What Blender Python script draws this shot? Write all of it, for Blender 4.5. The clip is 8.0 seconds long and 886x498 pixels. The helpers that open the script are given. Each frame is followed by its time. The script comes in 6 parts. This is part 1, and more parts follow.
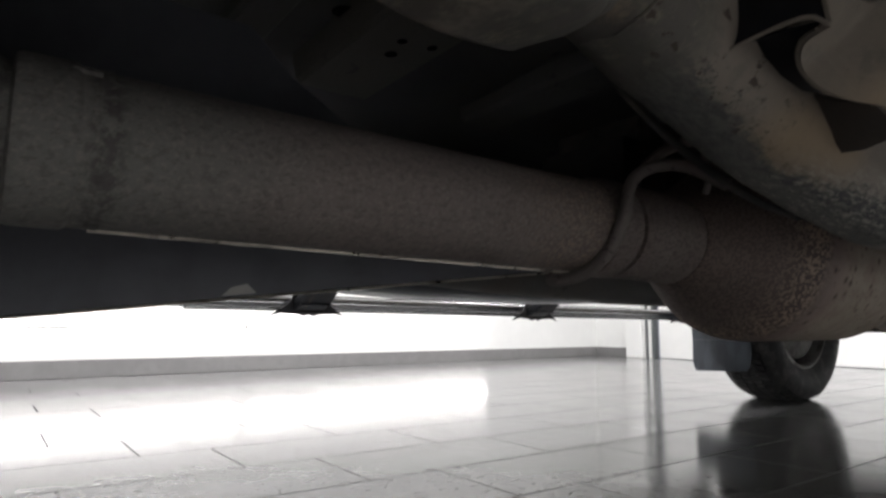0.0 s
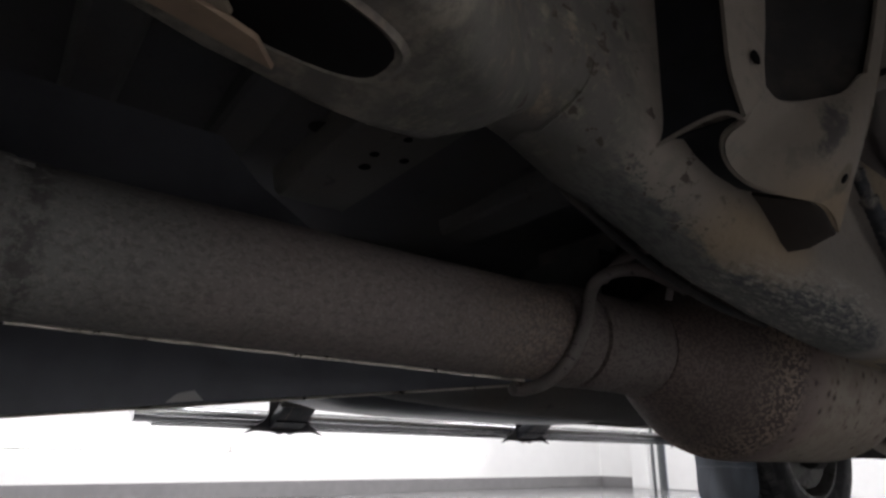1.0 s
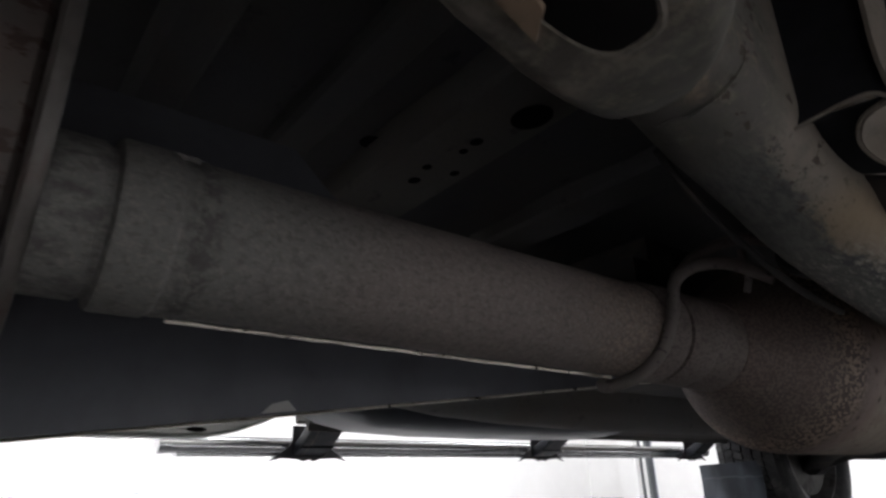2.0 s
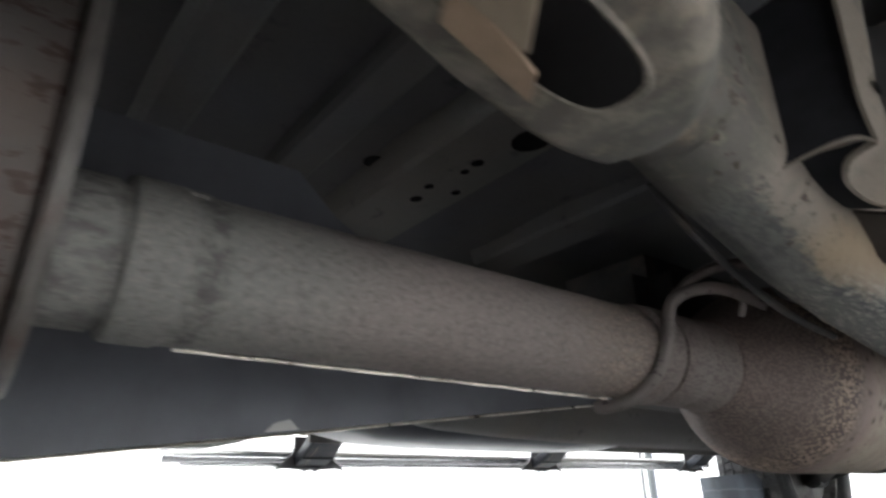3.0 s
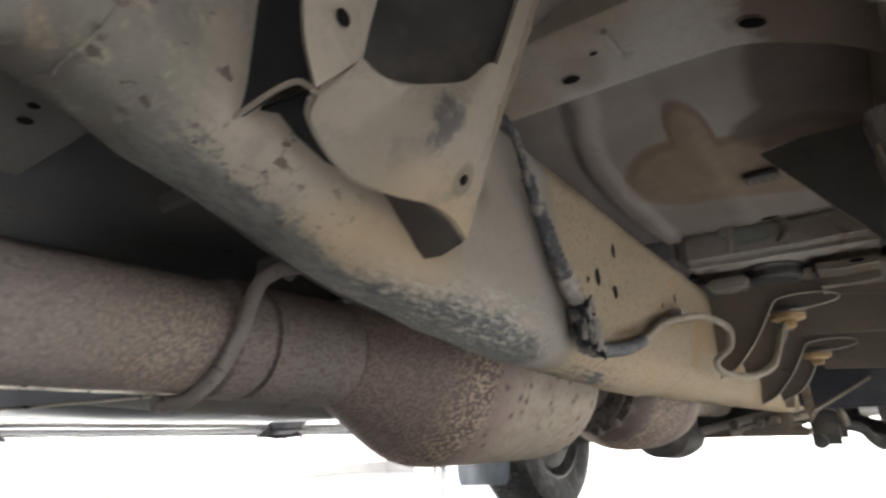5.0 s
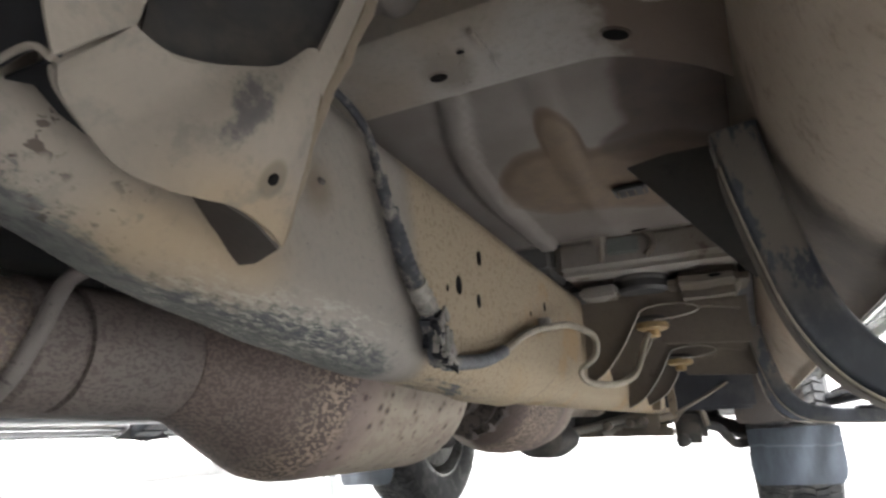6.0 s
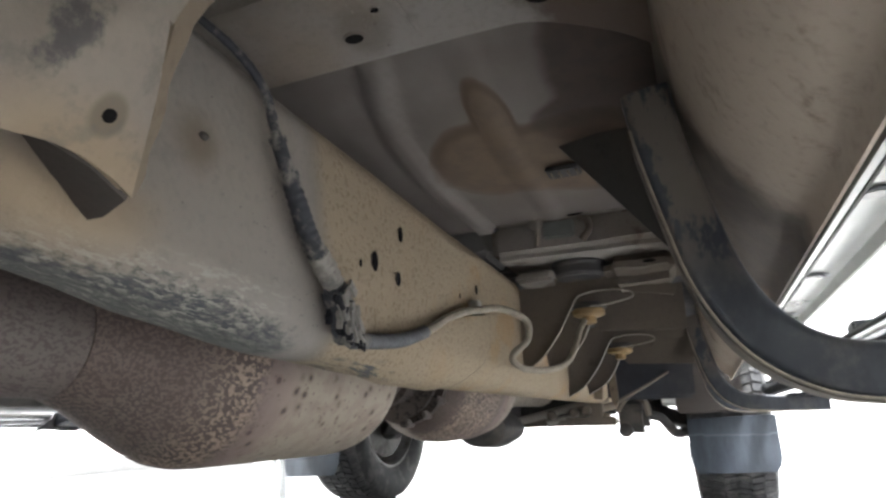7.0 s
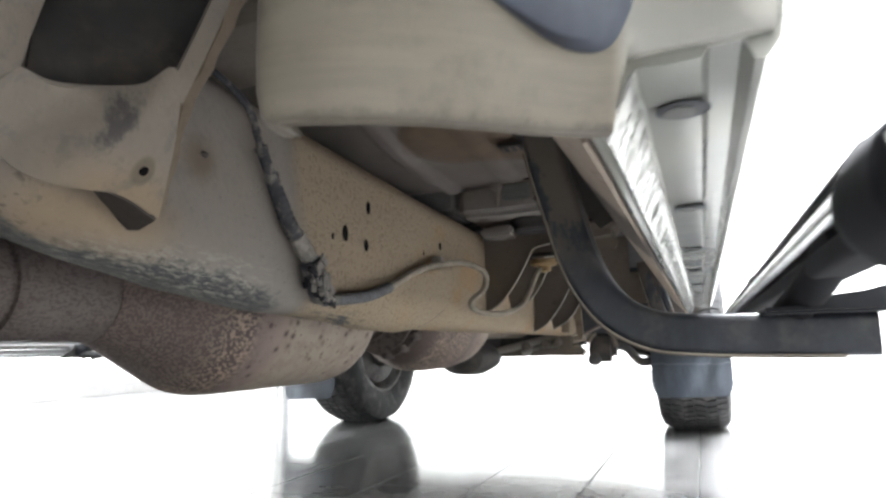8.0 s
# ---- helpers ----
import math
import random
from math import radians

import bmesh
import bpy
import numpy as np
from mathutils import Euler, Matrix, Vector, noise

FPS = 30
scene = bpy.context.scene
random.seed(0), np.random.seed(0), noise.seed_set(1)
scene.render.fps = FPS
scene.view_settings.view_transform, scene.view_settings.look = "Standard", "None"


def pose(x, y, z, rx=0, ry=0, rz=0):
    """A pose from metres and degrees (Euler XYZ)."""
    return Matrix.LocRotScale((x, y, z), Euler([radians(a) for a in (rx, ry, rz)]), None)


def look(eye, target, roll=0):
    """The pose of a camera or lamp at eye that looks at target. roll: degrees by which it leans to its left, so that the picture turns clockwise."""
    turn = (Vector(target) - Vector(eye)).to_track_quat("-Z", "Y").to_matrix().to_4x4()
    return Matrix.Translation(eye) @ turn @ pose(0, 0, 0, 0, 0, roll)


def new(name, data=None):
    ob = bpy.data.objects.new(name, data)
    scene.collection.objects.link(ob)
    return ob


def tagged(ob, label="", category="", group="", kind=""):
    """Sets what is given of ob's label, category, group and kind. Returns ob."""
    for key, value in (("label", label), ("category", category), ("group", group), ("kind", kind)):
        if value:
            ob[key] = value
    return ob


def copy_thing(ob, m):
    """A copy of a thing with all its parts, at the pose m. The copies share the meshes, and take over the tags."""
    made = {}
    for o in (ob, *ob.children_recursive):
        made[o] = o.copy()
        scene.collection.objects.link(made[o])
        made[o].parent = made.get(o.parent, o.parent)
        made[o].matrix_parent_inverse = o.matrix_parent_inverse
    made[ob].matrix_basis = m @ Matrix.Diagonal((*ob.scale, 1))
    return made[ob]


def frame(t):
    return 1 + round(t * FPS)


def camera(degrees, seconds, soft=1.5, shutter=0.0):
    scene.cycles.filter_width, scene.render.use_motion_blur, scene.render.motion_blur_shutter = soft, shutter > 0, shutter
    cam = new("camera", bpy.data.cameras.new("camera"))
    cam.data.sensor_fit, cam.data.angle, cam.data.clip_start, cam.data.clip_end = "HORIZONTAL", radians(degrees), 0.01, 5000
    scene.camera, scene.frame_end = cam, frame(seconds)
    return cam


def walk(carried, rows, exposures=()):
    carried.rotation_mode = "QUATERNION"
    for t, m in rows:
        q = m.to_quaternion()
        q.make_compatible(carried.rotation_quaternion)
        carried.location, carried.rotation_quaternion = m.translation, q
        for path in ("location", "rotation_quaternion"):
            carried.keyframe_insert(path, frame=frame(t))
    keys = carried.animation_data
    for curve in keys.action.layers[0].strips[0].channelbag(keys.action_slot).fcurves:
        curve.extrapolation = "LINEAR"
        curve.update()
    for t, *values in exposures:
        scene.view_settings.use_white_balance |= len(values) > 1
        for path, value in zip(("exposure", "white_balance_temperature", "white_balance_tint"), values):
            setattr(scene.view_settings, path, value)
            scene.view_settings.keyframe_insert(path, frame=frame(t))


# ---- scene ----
cam = camera(71.5, 8.0, soft=2.6, shutter=0.4)
PATH = [
    (0, (0.003, -0.001, 0.301), (-1.591, 1.178, 0.559), 0.4),
    (0.5, (0.017, 0.033, 0.31), (-1.562, 1.192, 0.717), 0.9),
    (1, (0.017, 0.046, 0.287), (-1.512, 1.166, 0.926), 0.9),
    (1.5, (-0.043, 0.017, 0.258), (-1.527, 1.143, 0.986), 0.1),
    (1.7, (-0.057, -0.011, 0.254), (-1.505, 1.165, 0.977), -2.0),
    (2.8, (-0.052, -0.11, 0.276), (-1.494, 1.059, 1.021), -1.8),
    (3, (-0.039, -0.063, 0.27), (-1.485, 1.102, 1.014), -1.5),
    (3.5, (-0.003, 0.041, 0.254), (-1.45, 1.204, 0.997), -1.4),
    (4, (0.02, 0.105, 0.26), (-1.36, 1.352, 0.994), -1.2),
    (4.5, (0.042, 0.163, 0.282), (-1.211, 1.574, 0.947), -1.2),
    (5, (0.055, 0.199, 0.321), (-1.051, 1.758, 0.912), -1.5),
    (5.2, (0.062, 0.212, 0.335), (-0.986, 1.811, 0.921), -1.8),
    (6.3, (0.083, 0.264, 0.34), (-0.709, 2.015, 0.895), -1.5),
    (6.5, (0.088, 0.272, 0.336), (-0.68, 2.035, 0.885), -1.5),
    (7, (0.102, 0.303, 0.33), (-0.63, 2.083, 0.87), -1.7),
    (7.5, (0.138, 0.26, 0.327), (-0.601, 2.066, 0.767), -1.5),
    (7.7, (0.165, 0.228, 0.331), (-0.581, 2.042, 0.723), -1.4),
    (7.8, (0.175, 0.212, 0.332), (-0.56, 2.035, 0.705), -1.3),
    (7.9, (0.191, 0.2, 0.338), (-0.557, 2.023, 0.682), -1.4),
    (8, (0.205, 0.187, 0.344), (-0.549, 2.013, 0.659), -1.5),
]
EXPOSURES = [(0.0, 0.22, 6550, 15), (0.6, 0.12, 6450, 18), (1.7, 0.12, 6400, 18), (2.8, 1.8, 6300, 12), (3.5, 2.33, 6500, 13), (4.5, 2.54, 6700, 13), (5.2, 2.52, 6650, 13), (6.5, 2.45, 6400, 12), (8.0, 2.25, 6350, 12)]
walk(cam, [(t, look(eye, target, roll)) for t, eye, target, roll in PATH], EXPOSURES)

# ---- world and lights ----
world = bpy.data.worlds.new("world")
scene.world = world
world.use_nodes = True
world.node_tree.nodes["Background"].inputs[0].default_value = (0.8, 0.86, 1.0, 1)
world.node_tree.nodes["Background"].inputs[1].default_value = 0.3

ROOM = dict(x0=-4.9, x1=3.6, y0=-4.6, y1=5.92, top=3.1)


def area(name, eye, target, sx, sy, watts, colour=(1, 1, 1)):
    data = bpy.data.lights.new(name, "AREA")
    data.shape, data.size, data.size_y, data.energy, data.color = "RECTANGLE", sx, sy, watts, colour
    ob = new(name, data)
    ob.matrix_world = look(eye, target)
    return ob


# ceiling lamps out of view, added; places and watts chosen to shape the light
LAMPS = [(-3.4, -2.2), (-3.4, 1.0), (-3.4, 4.2), (1.15, -2.2), (1.15, 2.1), (1.15, 4.2), (-0.6, 4.9), (-0.6, -3.4)]
# watts by side of the truck and by nearness to the front wall
LAMP_WATTS = {(True, False): 200, (True, True): 38, (False, False): 75, (False, True): 34}
for lx, ly in LAMPS:
    area("added_ceiling_lamp", (lx, ly, 3.02), (lx, ly, 0), 0.6, 1.2, LAMP_WATTS[lx > 0, ly > 3 or lx == -0.6] if ly > 0 else 14, (0.955, 0.985, 1.0))


# ---- materials ----
def material(name):
    m = bpy.data.materials.new(name)
    m.use_nodes = True
    return m, m.node_tree.nodes, m.node_tree.links, m.node_tree.nodes["Principled BSDF"]


class Graph:
    """Short helpers for wiring a node material."""

    def __init__(self, name, rough=0.6, metal=0.0, spec=0.5):
        self.m, self.n, self.l, self.b = material(name)
        self.b.inputs["Roughness"].default_value = rough
        self.b.inputs["Metallic"].default_value = metal
        self.b.inputs["Specular IOR Level"].default_value = spec
        self.co = self.n.new("ShaderNodeTexCoord").outputs["Object"]

    def noise(self, scale, detail=5, rough=0.55, stretch=None, shift=0.0):
        src = self.co
        if stretch or shift:
            mp = self.n.new("ShaderNodeMapping")
            mp.inputs["Scale"].default_value = stretch or (1, 1, 1)
            mp.inputs["Location"].default_value = (shift, shift * 0.7, shift * 1.3)
            self.l.new(src, mp.inputs[0])
            src = mp.outputs[0]
        t = self.n.new("ShaderNodeTexNoise")
        t.inputs["Scale"].default_value, t.inputs["Detail"].default_value, t.inputs["Roughness"].default_value = scale, detail, rough
        self.l.new(src, t.inputs["Vector"])
        return t.outputs["Fac"]

    def voronoi(self, scale):
        t = self.n.new("ShaderNodeTexVoronoi")
        t.inputs["Scale"].default_value = scale
        self.l.new(self.co, t.inputs["Vector"])
        return t.outputs["Distance"]

    def step(self, fac, lo, hi):
        t = self.n.new("ShaderNodeMapRange")
        t.interpolation_type = "SMOOTHSTEP"
        self.l.new(fac, t.inputs["Value"])
        t.inputs["From Min"].default_value, t.inputs["From Max"].default_value = lo, hi
        return t.outputs["Result"]

    def axis(self, i):
        s = self.n.new("ShaderNodeSeparateXYZ")
        self.l.new(self.co, s.inputs[0])
        return s.outputs[i]

    def op(self, kind, a, b):
        t = self.n.new("ShaderNodeMath")
        t.operation = kind
        for i, v in enumerate((a, b)):
            if isinstance(v, (int, float)):
                t.inputs[i].default_value = v
            else:
                self.l.new(v, t.inputs[i])
        return t.outputs[0]

    def mix(self, fac, a, b):
        t = self.n.new("ShaderNodeMix")
        t.data_type = "RGBA"
        if isinstance(fac, (int, float)):
            t.inputs[0].default_value = fac
        else:
            self.l.new(fac, t.inputs[0])
        for i, v in ((6, a), (7, b)):
            if isinstance(v, tuple):
                t.inputs[i].default_value = (*v, 1)
            else:
                self.l.new(v, t.inputs[i])
        return t.outputs[2]

    def curve(self, fac, table):
        """A value that runs straight from point to point of a table of pairs."""
        total = None
        for (a, va), (b, vb) in zip(table, table[1:]):
            t = self.n.new("ShaderNodeMapRange")
            self.l.new(fac, t.inputs["Value"])
            for key, v in (("From Min", a), ("From Max", b), ("To Min", 0.0), ("To Max", vb - va)):
                t.inputs[key].default_value = v
            total = t.outputs[0] if total is None else self.op("ADD", total, t.outputs[0])
        return self.op("ADD", total, table[0][1])

    def merge(self, a, b, soft=0.25):
        t = self.n.new("ShaderNodeMath")
        t.operation = "SMOOTH_MAX"
        self.l.new(a, t.inputs[0])
        self.l.new(b, t.inputs[1])
        t.inputs[2].default_value = soft
        return t.outputs[0]

    def colour(self, c):
        self.l.new(c, self.b.inputs["Base Color"])

    def rough(self, fac, lo, hi):
        t = self.n.new("ShaderNodeMapRange")
        self.l.new(fac, t.inputs["Value"])
        t.inputs["To Min"].default_value, t.inputs["To Max"].default_value = lo, hi
        self.l.new(t.outputs[0], self.b.inputs["Roughness"])

    def bump(self, fac, strength, distance=0.002):
        t = self.n.new("ShaderNodeBump")
        t.inputs["Strength"].default_value, t.inputs["Distance"].default_value = strength, distance
        self.l.new(fac, t.inputs["Height"])
        self.l.new(t.outputs[0], self.b.inputs["Normal"])


BASE = Vector((-0.613, 1.2, 0.0))   # the truck's origin, on the floor under its middle


def window(g, fac, lo, hi, soft):
    """1 where fac lies between lo and hi, with soft ends."""
    return g.op("MULTIPLY", g.step(fac, lo - soft, lo + soft), g.op("SUBTRACT", 1.0, g.step(fac, hi - soft, hi + soft)))


def dusty_steel(name, light, dark, tan, rough=0.85, scuff=False, dark_amount=0.62):
    g = Graph(name, rough, 0.0, 0.3)
    big, mid, fine = g.noise(5, 4), g.noise(22, 6), g.noise(160, 4)
    c = g.mix(g.step(big, 0.38, 0.66), light, tan)
    c = g.mix(g.op("MULTIPLY", g.step(mid, dark_amount, dark_amount + 0.13), 0.75), c, dark)
    c = g.mix(g.op("MULTIPLY", g.step(fine, 0.45, 0.8), 0.25), c, dark)
    if scuff:
        c = g.mix(g.op("MULTIPLY", g.step(g.noise(3.2, 4, 0.55, None, 31.0), 0.42, 0.62), 0.45), c, (0.230, 0.207, 0.190))
        dots = g.op("SUBTRACT", 1.0, g.step(g.voronoi(170), 0.10, 0.17))
        dots = g.op("MULTIPLY", dots, g.step(g.noise(24, 3, 0.5, None, 19.0), 0.52, 0.58))
        c = g.mix(g.op("MULTIPLY", dots, 0.6), c, (0.085, 0.075, 0.07))
        y = g.op("ADD", g.axis(1), BASE.y)
        z = g.axis(2)
        # warmer tint towards the rear, slightly darkened to tone down excess light
        c = g.mix(g.op("MULTIPLY", g.op("SUBTRACT", 1.0, g.step(g.op("ADD", y, g.op("MULTIPLY", g.op("SUBTRACT", big, 0.5), 0.12)), 0.46, 0.58)), 0.6), c, (0.222, 0.186, 0.148))
        # scraped and oily patches along the lower edge, and dark rust spots nearer the kick-up
        x = g.op("ADD", g.axis(0), BASE.x)
        edge = g.curve(y, [(0.10, -0.222), (0.28, -0.210), (0.33, -0.200), (0.37, -0.205), (0.42, -0.206), (0.46, -0.211), (0.49, -0.209), (0.53, -0.203), (0.57, -0.193), (0.63, -0.1935), (0.72, -0.1985)])
        ragged = g.op("ADD", g.op("MULTIPLY", g.op("SUBTRACT", g.noise(60, 9, 0.75, (1, 0.4, 1), 3.0), 0.5), 0.040), g.op("MULTIPLY", g.op("SUBTRACT", g.noise(210, 6, 0.7, (1, 0.5, 1), 13.0), 0.5), 0.026))
        wet = g.op("SUBTRACT", g.op("ADD", x, ragged), edge)
        oily = g.op("MULTIPLY", g.op("SUBTRACT", 1.0, g.step(wet, -0.006, 0.004)), window(g, g.op("ADD", y, g.op("MULTIPLY", ragged, 0.8)), 0.05, 0.710, 0.012))
        film = g.mix(g.step(g.noise(190, 8, 0.74, (1, 0.30, 1), 6.0), 0.40, 0.60), (0.066, 0.069, 0.069), (0.128, 0.129, 0.119))
        film = g.mix(g.op("MULTIPLY", g.step(g.noise(280, 5, 0.7, (1, 0.5, 1), 41.0), 0.50, 0.60), g.op("MULTIPLY", g.step(y, 0.40, 0.5), 0.55)), film, (0.205, 0.197, 0.178))
        inner = g.op("MULTIPLY", g.op("SUBTRACT", 1.0, g.step(g.op("ADD", x, ragged), -0.236, -0.214)), g.step(y, 0.40, 0.52))
        film = g.mix(g.op("MULTIPLY", inner, 0.75), film, (0.165, 0.163, 0.150))
        c = g.mix(g.op("MULTIPLY", oily, 0.92), c, film)
        # loose dark crumbs above the film
        crumbs = g.op("MULTIPLY", g.step(g.noise(190, 5, 0.7, (1, 0.7, 1), 27.0), 0.53, 0.60), g.op("MULTIPLY", window(g, wet, -0.004, 0.010, 0.005), g.op("MULTIPLY", window(g, y, 0.28, 0.70, 0.02), g.op("SUBTRACT", 1.0, g.step(x, -0.189, -0.184)))))
        c = g.mix(g.op("MULTIPLY", crumbs, 0.75), c, (0.07, 0.07, 0.068))
        # the torn rim of the wet film, dark with pale flakes
        rim = g.op("MULTIPLY", window(g, wet, -0.012, 0.004, 0.004), g.op("MULTIPLY", window(g, y, 0.43, 0.70, 0.03), window(g, z, 0.36, 0.420, 0.012)))
        c = g.mix(g.op("MULTIPLY", rim, g.step(g.noise(230, 8, 0.76, (1, 0.32, 1), 4.0), 0.44, 0.54)), c, (0.066, 0.070, 0.074))
        pale = g.op("MULTIPLY", g.step(g.noise(240, 8, 0.74, (1, 0.26, 1), 14.0), 0.52, 0.58), g.op("MULTIPLY", window(g, y, 0.47, 0.67, 0.03), window(g, z, 0.390, 0.43, 0.008)))
        c = g.mix(g.op("MULTIPLY", pale, 0.8), c, (0.33, 0.31, 0.27))
        blotch = g.op("MULTIPLY", window(g, y, -0.3, 0.33, 0.03), g.step(g.noise(26, 8, 0.7, None, 3.0), 0.27, 0.55))
        mottle = g.mix(g.step(g.noise(48, 8, 0.72, None, 9.0), 0.42, 0.60), (0.090, 0.082, 0.070), g.mix(g.step(g.noise(14, 4, 0.6, None, 12.0), 0.42, 0.6), (0.222, 0.204, 0.160), (0.225, 0.168, 0.128)))
        c = g.mix(g.op("MULTIPLY", blotch, 0.82), c, mottle)
        warm = g.op("MULTIPLY", window(g, g.op("ADD", y, g.op("MULTIPLY", g.op("SUBTRACT", big, 0.5), 0.08)), 0.43, 0.555, 0.03), window(g, z, 0.424, 0.460, 0.014))
        c = g.mix(g.op("MULTIPLY", g.op("MULTIPLY", warm, g.op("SUBTRACT", 1.0, oily)), 0.55), c, (0.315, 0.225, 0.130))
        # olive grime brushed along the kick-up
        olive = g.op("MULTIPLY", window(g, g.op("ADD", y, g.op("MULTIPLY", g.op("SUBTRACT", mid, 0.5), 0.05)), 0.17, 0.335, 0.012), g.step(g.noise(58, 9, 0.76, (0.6, 1, 1), 33.0), 0.40, 0.53))
        c = g.mix(g.op("MULTIPLY", olive, 0.78), c, (0.098, 0.098, 0.084))
        far = g.op("ADD", g.op("POWER", g.op("SUBTRACT", y, 0.582), 2.0), g.op("POWER", g.op("SUBTRACT", z, 0.508), 2.0))
        halo = g.op("SUBTRACT", 1.0, g.step(g.op("ADD", g.op("POWER", far, 0.5), g.op("MULTIPLY", g.op("SUBTRACT", mid, 0.5), 0.035)), 0.002, 0.030))
        c = g.mix(g.op("MULTIPLY", halo, 0.75), c, (0.15, 0.112, 0.078))
        bruise = g.op("MULTIPLY", window(g, y, 0.18, 0.34, 0.03), g.step(g.noise(34, 7, 0.7, None, 17.0), 0.42, 0.56))
        c = g.mix(g.op("MULTIPLY", bruise, 0.62), c, (0.125, 0.112, 0.105))
        flakes = g.step(g.noise(105, 3, 0.5, (1.0, 0.8, 1.0), 7.0), 0.59, 0.615)
        flakes = g.op("MULTIPLY", flakes, g.step(g.noise(30, 3, 0.5, None, 1.0), 0.46, 0.54))
        flakes = g.op("MULTIPLY", flakes, g.op("MULTIPLY", window(g, y, 0.22, 0.44, 0.03), window(g, x, -0.215, -0.176, 0.003)))
        c = g.mix(g.op("MULTIPLY", flakes, 0.85), c, (0.062, 0.046, 0.038))
        smear = g.op("MULTIPLY", window(g, g.op("ADD", y, g.op("MULTIPLY", z, -0.22)), 0.330, 0.344, 0.014), g.op("MULTIPLY", window(g, z, 0.464, 0.512, 0.014), g.step(x, -0.160, -0.150)))
        smear = g.step(g.op("ADD", g.op("MULTIPLY", smear, 1.0), g.op("MULTIPLY", g.op("SUBTRACT", g.noise(75, 8, 0.75, (1, 1, 0.6), 2.0), 0.5), 1.5)), 0.36, 0.70)
        c = g.mix(g.op("MULTIPLY", smear, 0.75), c, (0.050, 0.050, 0.056))
        far = g.op("ADD", g.op("POWER", g.op("SUBTRACT", y, 0.4717), 2.0), g.op("POWER", g.op("SUBTRACT", z, 0.4625), 2.0))
        halo = g.op("MULTIPLY", window(g, g.op("POWER", far, 0.5), 0.002, 0.0085, 0.002), window(g, x, -0.150, -0.09, 0.004))
        c = g.mix(g.op("MULTIPLY", halo, 0.8), c, (0.15, 0.12, 0.085))
        grime = g.op("MULTIPLY", g.step(g.noise(38, 8, 0.72, None, 21.0), 0.50, 0.66), window(g, y, -0.4, 0.56, 0.04))
        c = g.mix(g.op("MULTIPLY", grime, 0.42), c, (0.12, 0.112, 0.10))
        bow = g.op("ADD", y, g.op("MULTIPLY", g.op("SUBTRACT", z, 0.48), 0.25))
        ahead = g.step(g.op("ADD", bow, g.op("MULTIPLY", g.op("SUBTRACT", big, 0.5), 0.05)), 0.715, 0.745)
        pebble = g.noise(230, 2, 0.4, None, 8.0)
        c = g.mix(g.op("MULTIPLY", ahead, 0.85), c, (0.292, 0.227, 0.150))
        rimmed = window(g, g.op("ADD", bow, g.op("MULTIPLY", g.op("SUBTRACT", big, 0.5), 0.05)), 0.712, 0.735, 0.010)
        c = g.mix(g.op("MULTIPLY", rimmed, 0.35), c, (0.17, 0.14, 0.105))
        fleck = g.op("MULTIPLY", g.op("MULTIPLY", ahead, g.step(pebble, 0.55, 0.64)), 0.55)
        c = g.mix(fleck, c, (0.17, 0.13, 0.085))
        lump = g.op("MULTIPLY", g.op("MULTIPLY", ahead, g.step(pebble, 0.62, 0.48)), 3.0)
        scrape = g.op("MULTIPLY", window(g, y, 0.775, 0.895, 0.02), window(g, z, 0.374, 0.388, 0.004))
        c = g.mix(g.op("MULTIPLY", scrape, g.step(g.noise(110, 8, 0.75, (1, 0.14, 1), 24.0), 0.50, 0.58)), c, (0.075, 0.077, 0.080))
        rust = g.op("MULTIPLY", window(g, y, 1.0, 2.6, 0.2), g.step(g.noise(12, 5, 0.6, None, 5.0), 0.5, 0.65))
        c = g.mix(g.op("MULTIPLY", rust, 0.6), c, (0.30, 0.19, 0.09))
    g.colour(c)
    g.rough(mid, rough - 0.12, min(rough + 0.12, 1.0))
    relief = g.op("ADD", fine, g.op("MULTIPLY", mid, 0.8))
    if scuff:
        relief = g.op("ADD", relief, lump)
    g.bump(relief, 0.35, 0.0018)
    return g.m


def rusty(name, base, rust, dark, spot_scale, amount, rough=0.75, metal=0.15, stretch=None):
    g = Graph(name, rough, metal, 0.3)
    big, fine, mid = g.noise(7, 4), g.noise(spot_scale, 5, 0.62, stretch), g.noise(spot_scale * 0.4, 4, 0.6, stretch, 4.0)
    c = g.mix(g.step(big, 0.35, 0.68), base, rust)
    c = g.mix(g.op("MULTIPLY", g.step(g.op("ADD", fine, g.op("MULTIPLY", g.op("SUBTRACT", mid, 0.5), 0.4)), amount, amount + 0.08), 0.85), c, dark)
    g.colour(c)
    g.rough(fine, rough - 0.15, rough + 0.15)
    g.bump(fine, 0.3, 0.0012)
    return g.m


def plain(name, colour, rough=0.6, metal=0.0, vary=0.18, scale=30.0, bump=0.15, spec=0.5, dirt=None):
    g = Graph(name, rough, metal, spec)
    n1, n2 = g.noise(scale, 5), g.noise(scale * 0.18, 3, 0.5, None, 2.0)
    low = tuple(v * (1 - vary) for v in colour)
    high = tuple(min(v * (1 + vary), 1.0) for v in colour)
    c = g.mix(g.step(g.op("ADD", g.op("MULTIPLY", n1, 0.5), g.op("MULTIPLY", n2, 0.5)), 0.35, 0.65), low, high)
    if dirt:
        c = g.mix(g.op("MULTIPLY", g.step(g.noise(scale * 0.35, 7, 0.65, None, 9.0), 0.48, 0.66), 0.8), c, dirt)
    g.colour(c)
    g.rough(n1, max(rough - 0.1, 0.02), min(rough + 0.1, 1.0))
    if bump:
        g.bump(n1, bump, 0.001)
    return g.m


